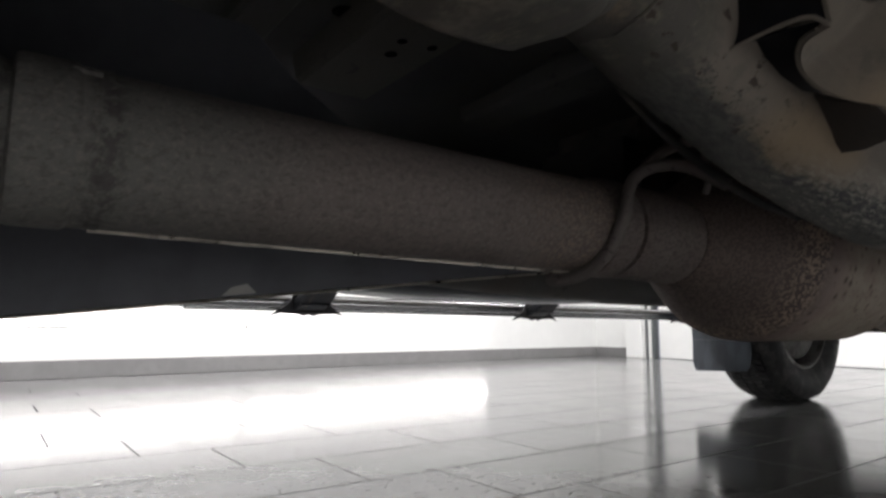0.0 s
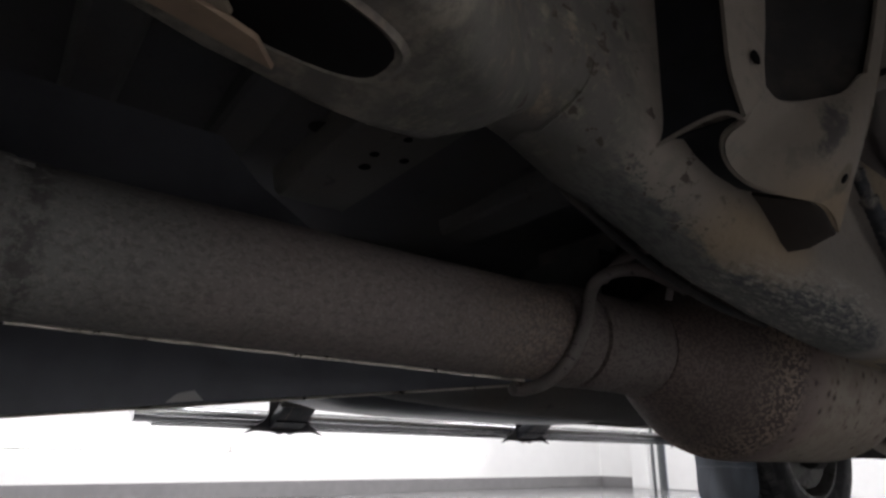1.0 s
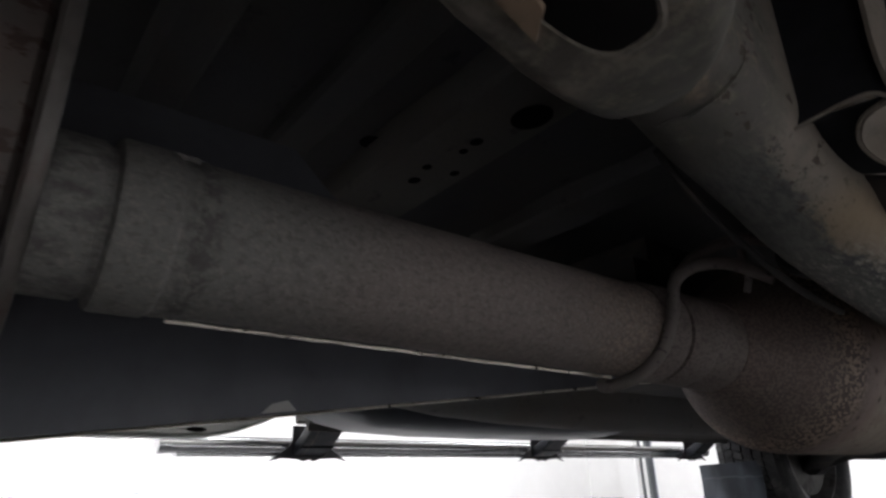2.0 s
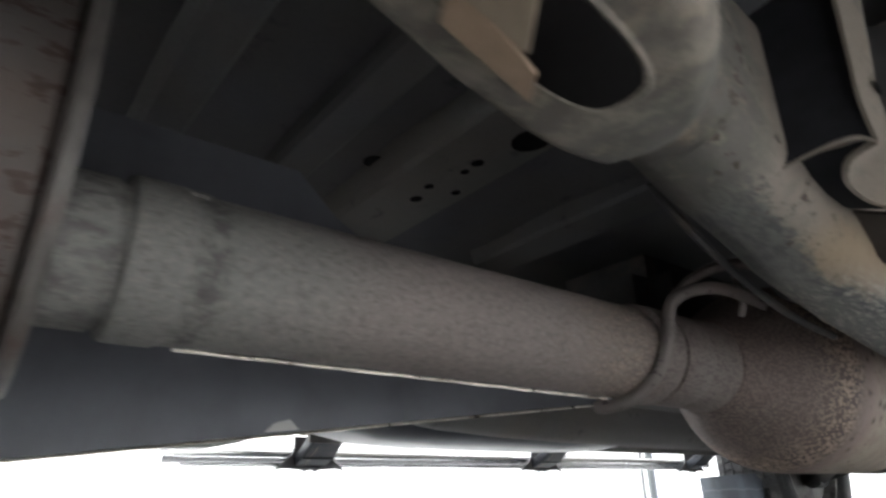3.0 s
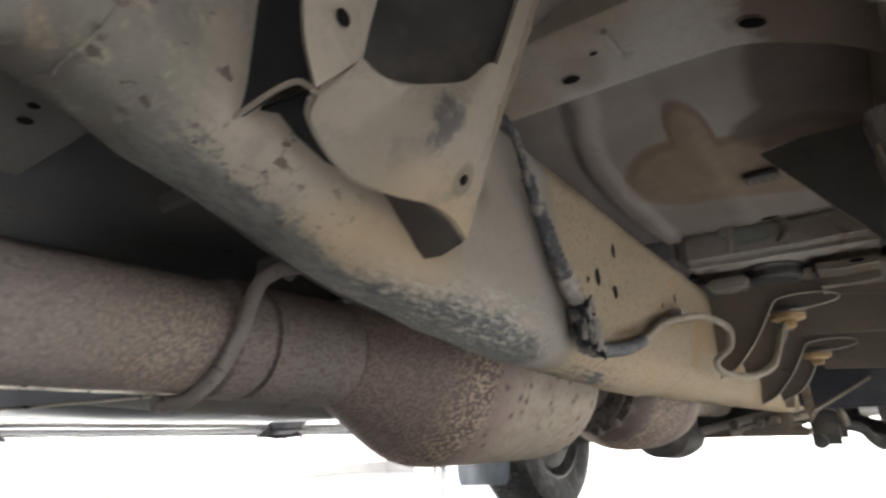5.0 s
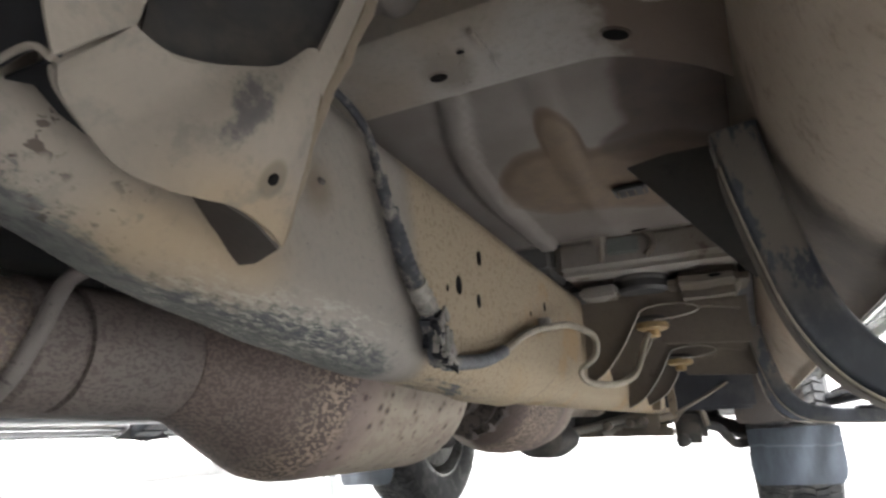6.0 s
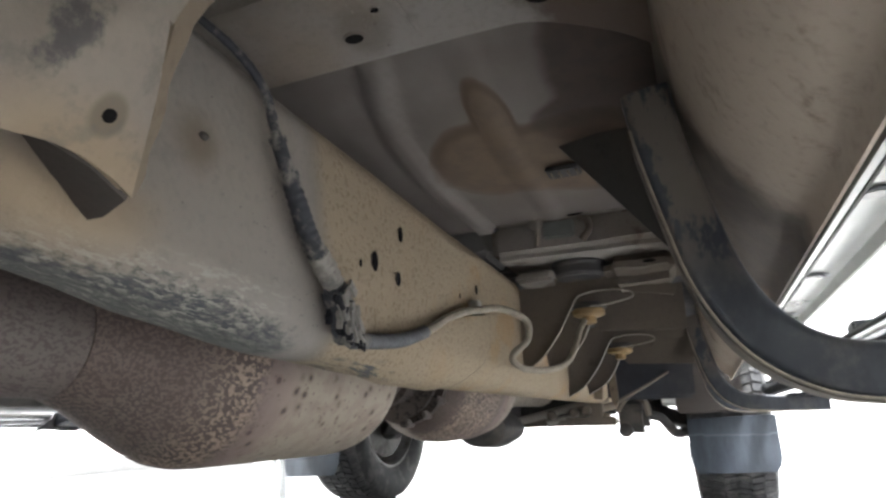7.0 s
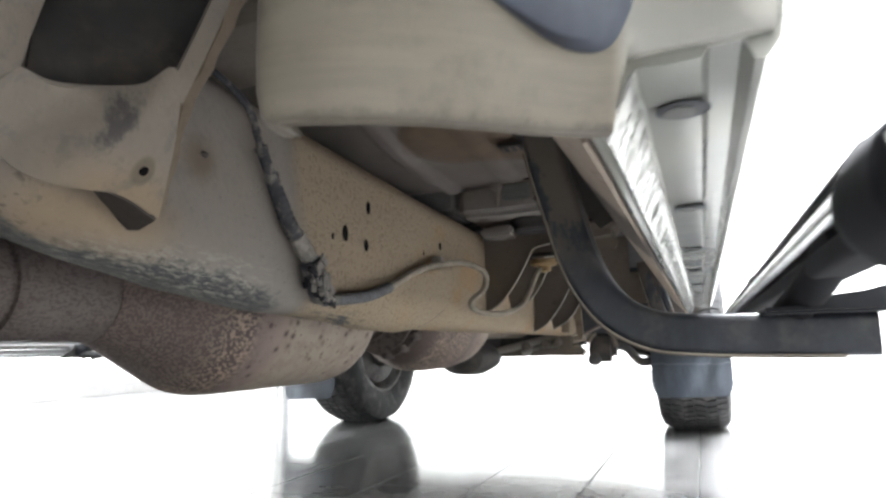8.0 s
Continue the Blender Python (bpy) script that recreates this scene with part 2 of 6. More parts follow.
def canister(name, split=0.845, second_can=False):
    """Heat-blistered rust on the rear half of a can, dull tan metal with pits on the front half."""
    g = Graph(name, 0.7, 0.1, 0.3)
    y = g.op("ADD", g.axis(1), BASE.y)
    fine, mid, big = g.noise(95, 5, 0.65), g.noise(36, 4, 0.6, None, 2.0), g.noise(9, 3)
    rust = g.mix(g.step(big, 0.35, 0.7), (0.180, 0.142, 0.124), (0.158, 0.118, 0.102))
    front = g.step(g.op("ADD", y, g.op("MULTIPLY", g.op("SUBTRACT", mid, 0.5), 0.05)), split - 0.010, split + 0.017)
    near_edge = window(g, y, 1.485, 1.66, 0.02) if second_can else window(g, y, split - 0.045, split + 0.002, 0.028)
    # scaly dark plates, small at the neck, larger and with pale gaps towards the split
    small, large = g.noise(300, 4, 0.6, (1, 0.8, 1), 11.0), g.noise(225, 4, 0.62, (1, 0.8, 1), 15.0)
    spots = g.op("ADD", g.op("MULTIPLY", small, g.op("SUBTRACT", 1.0, near_edge)), g.op("MULTIPLY", large, near_edge))
    dark = g.step(g.op("ADD", spots, g.op("MULTIPLY", g.op("SUBTRACT", mid, 0.5), 0.12)), 0.465, 0.525)
    pale = g.mix(near_edge, rust, (0.315, 0.240, 0.190))
    c = g.mix(g.op("MULTIPLY", dark, g.op("ADD", g.op("MULTIPLY", near_edge, 0.20), 0.68)), pale, g.mix(g.step(big, 0.3, 0.7), (0.056, 0.046, 0.045), (0.074, 0.057, 0.052)))
    tan = g.mix(g.step(mid, 0.4, 0.65), (0.300, 0.255, 0.205), (0.250, 0.202, 0.168))
    tan = g.mix(g.op("SUBTRACT", 1.0, g.step(y, split + 0.005, split + 0.085)), tan, (0.20, 0.15, 0.135))
    ooze = g.voronoi(46)
    patchy = g.step(g.noise(15, 3, 0.5, None, 6.0), 0.44, 0.52)
    tan = g.mix(g.op("MULTIPLY", g.op("MULTIPLY", g.op("SUBTRACT", 1.0, g.step(ooze, 0.16, 0.42)), patchy), 0.55), tan, (0.155, 0.108, 0.086))
    tan = g.mix(g.op("MULTIPLY", g.op("MULTIPLY", g.op("SUBTRACT", 1.0, g.step(ooze, 0.12, 0.22)), patchy), 0.85), tan, (0.070, 0.050, 0.045))
    specks = g.op("MULTIPLY", g.op("SUBTRACT", 1.0, g.step(g.voronoi(105), 0.16, 0.26)), g.step(g.noise(30, 3, 0.5, None, 16.0), 0.47, 0.54))
    tan = g.mix(g.op("MULTIPLY", specks, 0.7), tan, (0.11, 0.08, 0.068))
    c = g.mix(front, c, tan)
    if second_can:
        low = g.op("SUBTRACT", 1.0, g.step(g.op("ADD", g.axis(2), g.op("MULTIPLY", mid, 0.04)), 0.335, 0.365))
        aside = g.op("SUBTRACT", 1.0, g.step(g.op("ADD", g.axis(0), BASE.x), -0.480, -0.455))
        sooty = g.op("SUBTRACT", 1.0, g.step(g.op("ADD", y, g.op("MULTIPLY", mid, 0.05)), 1.49, 1.53))
        c = g.mix(g.op("MULTIPLY", sooty, 0.7), c, (0.075, 0.058, 0.050))
        # pale crescent low on the rear rim, painted as an edge highlight
        c = g.mix(g.op("MULTIPLY", g.op("MULTIPLY", low, aside), window(g, y, 1.465, 1.56, 0.012)), c, (0.38, 0.33, 0.29))
    g.colour(c)
    g.rough(fine, 0.5, 0.85)
    g.bump(fine, 0.35, 0.0015)
    return g.m


DUST = dusty_steel("dusty_beige_steel", (0.250, 0.229, 0.206), (0.10, 0.096, 0.092), (0.264, 0.230, 0.193), scuff=True, dark_amount=0.68)
MUD = dusty_steel("muddy_floor_steel", (0.255, 0.235, 0.212), (0.115, 0.095, 0.075), (0.225, 0.185, 0.142))
DIM = dusty_steel("mottled_grey_steel", (0.165, 0.162, 0.155), (0.075, 0.075, 0.075), (0.172, 0.158, 0.142))
RIBBED = dusty_steel("grey_underseal", (0.125, 0.125, 0.128), (0.065, 0.065, 0.068), (0.132, 0.124, 0.115))


def sill_skin():
    """Tan dusty steel with damp dark patches and a darker stretch round the step's foot."""
    g = Graph("tan_sill_steel", 0.8, 0, 0.35)
    y = g.op("ADD", g.axis(1), BASE.y)
    big, mid, fine = g.noise(6, 5, 0.6, (1, 0.5, 1)), g.noise(24, 7, 0.68), g.noise(170, 4)
    c = g.mix(g.step(big, 0.36, 0.64), (0.375, 0.312, 0.250), (0.325, 0.255, 0.188))
    c = g.mix(g.op("MULTIPLY", g.step(mid, 0.56, 0.68), 0.55), c, (0.130, 0.098, 0.074))
    c = g.mix(g.op("MULTIPLY", g.step(fine, 0.5, 0.75), 0.25), c, (0.12, 0.10, 0.085))
    # darker stretch by the step's foot, its ends made ragged by noise
    worn = g.op("ADD", y, g.op("MULTIPLY", g.op("SUBTRACT", g.noise(13, 6, 0.6, None, 5.0), 0.5), 0.16))
    c = g.mix(g.op("MULTIPLY", window(g, worn, 0.69, 0.95, 0.03), 0.80), c, g.mix(g.step(mid, 0.4, 0.6), (0.050, 0.045, 0.044), (0.085, 0.072, 0.062)))
    g.colour(c)
    g.rough(mid, 0.6, 0.9)
    g.bump(g.op("ADD", fine, mid), 0.35, 0.0016)
    return g.m


BROWNSILL = sill_skin()
GREENPAD = plain("grey_green_pad", (0.17, 0.18, 0.165), 0.7, 0, 0.15, 40, 0.15)
PAN = dusty_steel("dark_underseal", (0.104, 0.105, 0.113), (0.050, 0.050, 0.055), (0.115, 0.110, 0.105))
BROWN = dusty_steel("brown_dusty_steel", (0.122, 0.102, 0.084), (0.06, 0.05, 0.042), (0.135, 0.112, 0.086))


def pipe_material():
    """Grey scale at the rear of the pipe, mauve rust along its middle, pale scabs by the hanger, a sooty weld."""
    g = Graph("rusted_pipe_steel", 0.72, 0.1, 0.3)
    y = g.op("ADD", g.axis(1), BASE.y)
    fine, mid, big = g.noise(330, 5, 0.65, (1, 0.8, 1)), g.noise(210, 6, 0.7, (1, 0.7, 1), 4.0), g.noise(11, 4, 0.55)
    along = g.op("ADD", y, g.op("MULTIPLY", g.op("SUBTRACT", big, 0.5), 0.22))
    c = g.mix(g.step(along, 0.04, 0.24), (0.188, 0.184, 0.170), (0.205, 0.172, 0.158))
    c = g.mix(g.op("MULTIPLY", g.step(along, 0.34, 0.50), 0.85), c, (0.145, 0.110, 0.097))
    c = g.mix(g.op("MULTIPLY", g.step(fine, 0.50, 0.60), 0.50), c, (0.290, 0.268, 0.238))
    c = g.mix(g.op("MULTIPLY", g.step(mid, 0.50, 0.60), 0.50), c, (0.108, 0.094, 0.088))
    scab = g.op("MULTIPLY", g.step(g.noise(260, 4, 0.6, None, 9.0), 0.50, 0.57), window(g, along, 0.42, 0.60, 0.05))
    c = g.mix(g.op("MULTIPLY", scab, 0.7), c, (0.300, 0.240, 0.188))
    soot = g.op("MULTIPLY", window(g, y, 0.040, 0.060, 0.005), g.step(g.noise(70, 6, 0.7, None, 7.0), 0.44, 0.58))
    soot = g.op("MAXIMUM", soot, g.op("MULTIPLY", window(g, y, -0.06, 0.002, 0.004), g.step(g.noise(90, 6, 0.7, (1, 0.5, 1), 8.0), 0.42, 0.66)))
    c = g.mix(g.op("MULTIPLY", soot, 0.7), c, (0.072, 0.066, 0.064))
    g.colour(c)
    g.rough(fine, 0.58, 0.88)
    g.bump(g.op("ADD", fine, mid), 0.35, 0.0012)
    return g.m


PIPE = pipe_material()
NECK = rusty("dark_rusted_neck", (0.165, 0.140, 0.128), (0.160, 0.122, 0.108), (0.105, 0.085, 0.078), 330, 0.49, stretch=(1, 0.7, 1))
NECKDARK = rusty("sooty_flange_steel", (0.085, 0.070, 0.062), (0.105, 0.072, 0.056), (0.035, 0.028, 0.026), 120, 0.50)
CAN = canister("blistered_canister_steel")
CAN2 = canister("speckled_canister_steel", 1.68, True)


def muffler_material():
    """Dull grey-brown coated steel, rust eating in from the front seam in short runs."""
    g = Graph("dull_muffler_steel", 0.6, 0.15, 0.35)
    y = g.op("ADD", g.axis(1), BASE.y)
    big, fine = g.noise(9, 4), g.noise(120, 5, 0.6)
    c = g.mix(g.step(big, 0.35, 0.68), (0.120, 0.106, 0.098), (0.142, 0.108, 0.092))
    near = g.step(y, -0.19, -0.05)
    runs = g.step(g.op("ADD", g.noise(85, 6, 0.65, (1, 0.4, 1), 3.0), g.op("MULTIPLY", near, 0.07)), 0.600, 0.65)
    c = g.mix(g.op("MULTIPLY", g.op("MULTIPLY", runs, near), 0.9), c, (0.068, 0.040, 0.034))
    c = g.mix(g.op("MULTIPLY", g.step(fine, 0.55, 0.7), 0.25), c, (0.085, 0.075, 0.070))
    g.colour(c)
    g.rough(fine, 0.48, 0.75)
    g.bump(fine, 0.2, 0.001)
    return g.m


MUFFLER = muffler_material()
SEAM = plain("worn_seam_steel", (0.155, 0.140, 0.128), 0.5, 0.2, 0.2, 60, 0.15, dirt=(0.105, 0.068, 0.055))
ROD = rusty("hanger_rod_steel", (0.17, 0.15, 0.14), (0.14, 0.11, 0.10), (0.06, 0.05, 0.05), 90, 0.58)
TANK = plain("black_tank_plastic", (0.110, 0.113, 0.126), 0.6, 0, 0.2, 18, 0.1)
ARM = plain("black_bracket_paint", (0.012, 0.013, 0.017), 0.45, 0, 0.3, 60, 0.1, 0.3)


SADDLE = plain("plum_grey_plate", (0.045, 0.043, 0.050), 0.4, 0, 0.3, 40, 0.1, dirt=(0.10, 0.095, 0.09))


def bracket_paint():
    """Black paint, caked with tan dust towards the upper end, the dust peeled off in patches."""
    g = Graph("dusted_bracket_paint", 0.4, 0, 0.38)
    z, n = g.axis(2), g.noise(60, 7, 0.7, (1, 1, 0.5))
    up = g.step(g.op("ADD", z, g.op("MULTIPLY", g.op("SUBTRACT", n, 0.5), 0.05)), 0.385, 0.455)
    peel = g.step(g.noise(34, 8, 0.7, (1, 1, 0.45), 3.0), 0.49, 0.55)
    dust = g.op("MULTIPLY", up, g.op("SUBTRACT", 1.0, peel))
    base = g.mix(g.step(n, 0.4, 0.7), (0.017, 0.020, 0.027), (0.030, 0.033, 0.041))
    film = g.op("MULTIPLY", g.step(g.noise(20, 7, 0.7, None, 8.0), 0.50, 0.68), 0.35)
    base = g.mix(film, base, (0.10, 0.088, 0.075))
    g.colour(g.mix(g.op("MULTIPLY", dust, 0.9), base, (0.118, 0.101, 0.082)))
    g.rough(g.op("MAXIMUM", dust, g.op("MULTIPLY", n, 0.5)), 0.20, 0.85)
    g.bump(n, 0.12, 0.001)
    return g.m


GUSSET = dusty_steel("dark_green_grey_plate", (0.060, 0.058, 0.053), (0.030, 0.030, 0.028), (0.068, 0.060, 0.053))
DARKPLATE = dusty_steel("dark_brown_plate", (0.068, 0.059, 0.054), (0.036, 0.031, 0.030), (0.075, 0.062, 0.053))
BRACKET = bracket_paint()
BRACKETSIDE = dusty_steel("dust_caked_paint", (0.105, 0.090, 0.073), (0.028, 0.027, 0.029), (0.085, 0.068, 0.053), dark_amount=0.50)
RUSTTAN = dusty_steel("rusty_tan_steel", (0.215, 0.172, 0.125), (0.085, 0.062, 0.045), (0.175, 0.135, 0.097), dark_amount=0.56)
# matt black for rubber parts, also for painted shade in the mount bracket
MATTBLACK = plain("matt_black_rubber_and_shade", (0.020, 0.020, 0.023), 0.85, 0, 0.3, 40, 0.15, 0.15)
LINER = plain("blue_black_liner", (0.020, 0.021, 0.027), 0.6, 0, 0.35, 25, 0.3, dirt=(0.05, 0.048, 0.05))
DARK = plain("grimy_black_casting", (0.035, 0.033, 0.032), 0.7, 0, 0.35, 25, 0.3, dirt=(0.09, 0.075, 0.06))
RUBBER = plain("tyre_rubber", (0.036, 0.036, 0.037), 0.75, 0, 0.25, 60, 0.25, 0.35, dirt=(0.10, 0.096, 0.09))


def flap_rubber():
    """Blue-grey rubber with dust run down in streaks and a pale tide line."""
    g = Graph("mud_flap_rubber", 0.55, 0, 0.4)
    n, fine = g.noise(16, 6, 0.65, (1, 1, 0.25)), g.noise(120, 4)
    c = g.mix(g.step(n, 0.38, 0.68), (0.021, 0.027, 0.036), (0.043, 0.052, 0.064))
    tide = window(g, g.op("ADD", g.axis(2), g.op("MULTIPLY", g.op("SUBTRACT", n, 0.5), 0.03)), 0.262, 0.266, 0.003)
    c = g.mix(g.op("MULTIPLY", tide, 0.5), c, (0.13, 0.14, 0.15))
    c = g.mix(g.op("MULTIPLY", g.step(fine, 0.6, 0.8), 0.3), c, (0.11, 0.12, 0.13))
    g.colour(c)
    g.bump(fine, 0.12, 0.001)
    return g.m


FLAP = flap_rubber()
RIM = plain("dull_wheel_steel", (0.34, 0.33, 0.32), 0.5, 0.3, 0.2, 40, 0.1, dirt=(0.08, 0.07, 0.06))
CHROME = plain("brushed_step_chrome", (0.62, 0.62, 0.63), 0.22, 1.0, 0.06, 30, 0.04)
SILVER = plain("silver_body_paint", (0.36, 0.36, 0.33), 0.20, 0.25, 0.06, 20, 0.03, dirt=(0.38, 0.37, 0.32))
SHELL = plain("silver_shell_paint", (0.55, 0.55, 0.53), 0.35, 0.2, 0.05, 20, 0.02)
CABLE = plain("taped_cable", (0.035, 0.036, 0.042), 0.65, 0, 0.3, 170, 0.5, dirt=(0.29, 0.26, 0.22))
TAPE = plain("worn_grey_tape", (0.235, 0.215, 0.19), 0.75, 0, 0.3, 150, 0.5, dirt=(0.085, 0.082, 0.08))
SLEEVE = plain("grey_ribbed_sleeve", (0.095, 0.096, 0.102), 0.75, 0, 0.3, 120, 0.3, dirt=(0.175, 0.158, 0.135))
HOSE = plain("dusty_hose_rubber", (0.27, 0.235, 0.185), 0.75, 0, 0.2, 80, 0.3, dirt=(0.20, 0.17, 0.13))
BUSHED = plain("tan_primer_steel", (0.235, 0.163, 0.108), 0.7, 0, 0.2, 60, 0.2, dirt=(0.17, 0.135, 0.105))
EDGE = plain("bright_edge_metal", (0.66, 0.61, 0.52), 0.30, 0.75, 0.2, 60, 0.1, dirt=(0.2, 0.16, 0.13))
BUSH = plain("yellowed_bush", (0.255, 0.168, 0.075), 0.7, 0, 0.2, 60, 0.2)
WALL = plain("white_wall_paint", (0.80, 0.80, 0.78), 0.8, 0, 0.02, 8, 0.05)
CEIL = plain("white_ceiling_paint", (0.82, 0.82, 0.81), 0.85, 0, 0.02, 6, 0.03)
SKIRT = plain("grey_skirting", (0.200, 0.196, 0.194), 0.5, 0, 0.08, 20, 0.05)
DOOR = plain("white_door_panel", (0.78, 0.78, 0.76), 0.5, 0, 0.03, 10, 0.02)
FRAME = plain("grey_door_frame", (0.12, 0.13, 0.13), 0.45, 0.4, 0.15, 30, 0.05)
GROUT = plain("dark_grout", (0.060, 0.058, 0.056), 0.9, 0, 0.25, 60, 0.2)


def tile_material():
    g = Graph("grey_glazed_tile", 0.12, 0, 0.62)
    info = g.n.new("ShaderNodeObjectInfo").outputs["Random"]
    g.co = g.n.new("ShaderNodeNewGeometry").outputs["Position"]
    n1, n2 = g.noise(9, 6, 0.6), g.noise(70, 4)
    c = g.mix(g.step(n1, 0.35, 0.7), (0.152, 0.151, 0.149), (0.182, 0.181, 0.178))
    c = g.mix(g.op("MULTIPLY", info, 0.35), c, (0.135, 0.135, 0.135))
    c = g.mix(g.op("MULTIPLY", g.step(n2, 0.55, 0.75), 0.15), c, (0.15, 0.148, 0.143))
    specks = g.op("MULTIPLY", g.step(g.noise(55, 9, 0.75, (1.6, 0.7, 1), 5.0), 0.54, 0.62), g.step(g.noise(1.6, 4, 0.5, None, 2.0), 0.44, 0.58))
    c = g.mix(g.op("MULTIPLY", specks, 0.92), c, (0.065, 0.055, 0.045))
    g.colour(c)
    g.rough(g.op("ADD", g.noise(5, 5, 0.6, None, 3.0), g.op("MULTIPLY", specks, 0.8)), 0.06, 0.22)
    g.bump(g.noise(14, 3), 0.04, 0.002)
    return g.m


TILE = tile_material()


def glow(name, colour, strength):
    m, n, l, b = material(name)
    b.inputs["Emission Color"].default_value = (*colour, 1)
    b.inputs["Emission Strength"].default_value = strength
    b.inputs["Base Color"].default_value = (0.9, 0.9, 0.9, 1)
    return m


TUBE = glow("lit_tube", (1.0, 0.99, 0.97), 12.5)
PANEL = glow("lit_diffuser", (1.0, 0.98, 0.95), 4.0)


# ---- mesh helpers ----
def finish(bm, name, mat, sharp=35):
    bmesh.ops.remove_doubles(bm, verts=bm.verts, dist=1e-6)
    bmesh.ops.recalc_face_normals(bm, faces=bm.faces)
    me = bpy.data.meshes.new(name)
    bm.to_mesh(me)
    bm.free()
    me.materials.append(mat)
    me.polygons.foreach_set("use_smooth", [True] * len(me.polygons))
    me.set_sharp_from_angle(angle=radians(sharp))
    return me


def part(name, bm, mat, parent=None, label="", sharp=35):
    """One mesh, in world metres, as a part of the truck or of one of its parts."""
    bmesh.ops.translate(bm, verts=bm.verts, vec=-BASE)
    ob = new(name, finish(bm, name, mat, sharp))
    host = parent or truck
    if host.parent and host.parent != truck:   # a part with pieces of its own hangs on the truck itself
        host.parent = truck
    ob.parent = host
    if label:
        ob["label"] = label
    return ob


def solid(name, bm, mat, sharp=35):
    """A top-level mesh in world metres."""
    return new(name, finish(bm, name, mat, sharp))


def ring_faces(bm, rings, closed=True, caps=True):
    vs = [[bm.verts.new(p) for p in r] for r in rings]
    n = len(vs[0])
    for a, b in zip(vs, vs[1:]):
        for i in range(n if closed else n - 1):
            j = (i + 1) % n
            bm.faces.new((a[i], a[j], b[j], b[i]))
    if caps and closed:
        bm.faces.new(vs[0][::-1])
        bm.faces.new(vs[-1])
    return bm


def box(x0, x1, y0, y1, z0, z1, bevel=0.0, seg=2, bm=None):
    bm = bm or bmesh.new()
    made = bmesh.ops.create_cube(bm, size=1)["verts"]
    bmesh.ops.scale(bm, verts=made, vec=(x1 - x0, y1 - y0, z1 - z0))
    bmesh.ops.translate(bm, verts=made, vec=((x0 + x1) / 2, (y0 + y1) / 2, (z0 + z1) / 2))
    if bevel:
        edges = list({e for v in made for e in v.link_edges})
        bmesh.ops.bevel(bm, geom=edges, offset=bevel, segments=seg, affect="EDGES")
    return bm


def spline(points, n):
    """n points along a smooth curve through the given points."""
    pts = [Vector(p) for p in points]
    pts = [pts[0] * 2 - pts[1]] + pts + [pts[-1] * 2 - pts[-2]]
    out = []
    for k in range(n):
        u = k / (n - 1) * (len(pts) - 3)
        i = min(int(u), len(pts) - 4)
        t = u - i
        a, b, c, d = pts[i:i + 4]
        out.append(0.5 * (2 * b + (c - a) * t + (2 * a - 5 * b + 4 * c - d) * t * t + (3 * b - a - 3 * c + d) * t ** 3))
    return out


def sweep(path, section, up=(0, 0, 1), grow=None, bm=None, caps=True):
    """A closed section (pairs of side and up) carried along a path."""
    bm = bm or bmesh.new()
    path = [Vector(p) for p in path]
    rings, up = [], Vector(up)
    for i, p in enumerate(path):
        d = (path[min(i + 1, len(path) - 1)] - path[max(i - 1, 0)]).normalized()
        side = d.cross(up).normalized()
        u = side.cross(d).normalized()
        k = grow(i / (len(path) - 1)) if grow else 1.0
        rings.append([p + side * a * k + u * b * k for a, b in section])
        if abs(d.dot(up)) > 0.6:
            up = u
    return ring_faces(bm, rings, True, caps)


def circle(r, n=16, squash=1.0):
    return [(r * math.cos(i * math.tau / n), squash * r * math.sin(i * math.tau / n)) for i in range(n)]


def rrect(w, h, r, n=4):
    out = []
    for cx, cy, a0 in ((w / 2 - r, h / 2 - r, 0), (-w / 2 + r, h / 2 - r, 90), (-w / 2 + r, -h / 2 + r, 180), (w / 2 - r, -h / 2 + r, 270)):
        for i in range(n + 1):
            a = radians(a0 + 90 * i / n)
            out.append((cx + r * math.cos(a), cy + r * math.sin(a)))
    return out


def pipe(points, r, n=24, seg=14, grow=None, bm=None):
    return sweep(spline(points, n), circle(r, seg), grow=grow, bm=bm)


def lathe(cx, cz, profile, seg=48, squash=1.0, bm=None):
    """A round body about a line along y: pairs of y and radius."""
    bm = bm or bmesh.new()
    rings = [[Vector((cx + r * math.cos(i * math.tau / seg), y, cz + squash * r * math.sin(i * math.tau / seg))) for i in range(seg)] for y, r in profile]
    return ring_faces(bm, rings)


def sheet(outline, depth, bm=None):
    """A flat plate: an outline of points in one plane, pushed by the vector depth."""
    bm = bm or bmesh.new()
    d = Vector(depth)
    return ring_faces(bm, [[Vector(p) for p in outline], [Vector(p) + d for p in outline]])


def grid(rows, thick, bm=None):
    """A bent sheet through rows of points, given thickness."""
    bm = bm or bmesh.new()
    vs = [[bm.verts.new(p) for p in r] for r in rows]
    faces = []
    for a, b in zip(vs, vs[1:]):
        for i in range(len(a) - 1):
            faces.append(bm.faces.new((a[i], a[i + 1], b[i + 1], b[i])))
    bmesh.ops.recalc_face_normals(bm, faces=faces)
    bmesh.ops.solidify(bm, geom=faces, thickness=thick)
    return bm


def mirror_x(x):
    return 2 * BASE.x - x


def lerp(table, y):
    for (ya, a), (yb, b) in zip(table, table[1:]):
        if y <= yb:
            t = max(0.0, (y - ya) / (yb - ya))
            t = t * t * (3 - 2 * t) * 0.5 + t * 0.5
            return a + (b - a) * t
    return table[-1][1]


# ---- the room ----
X0, X1, Y0, Y1, TOP = ROOM["x0"], ROOM["x1"], ROOM["y0"], ROOM["y1"], ROOM["top"]
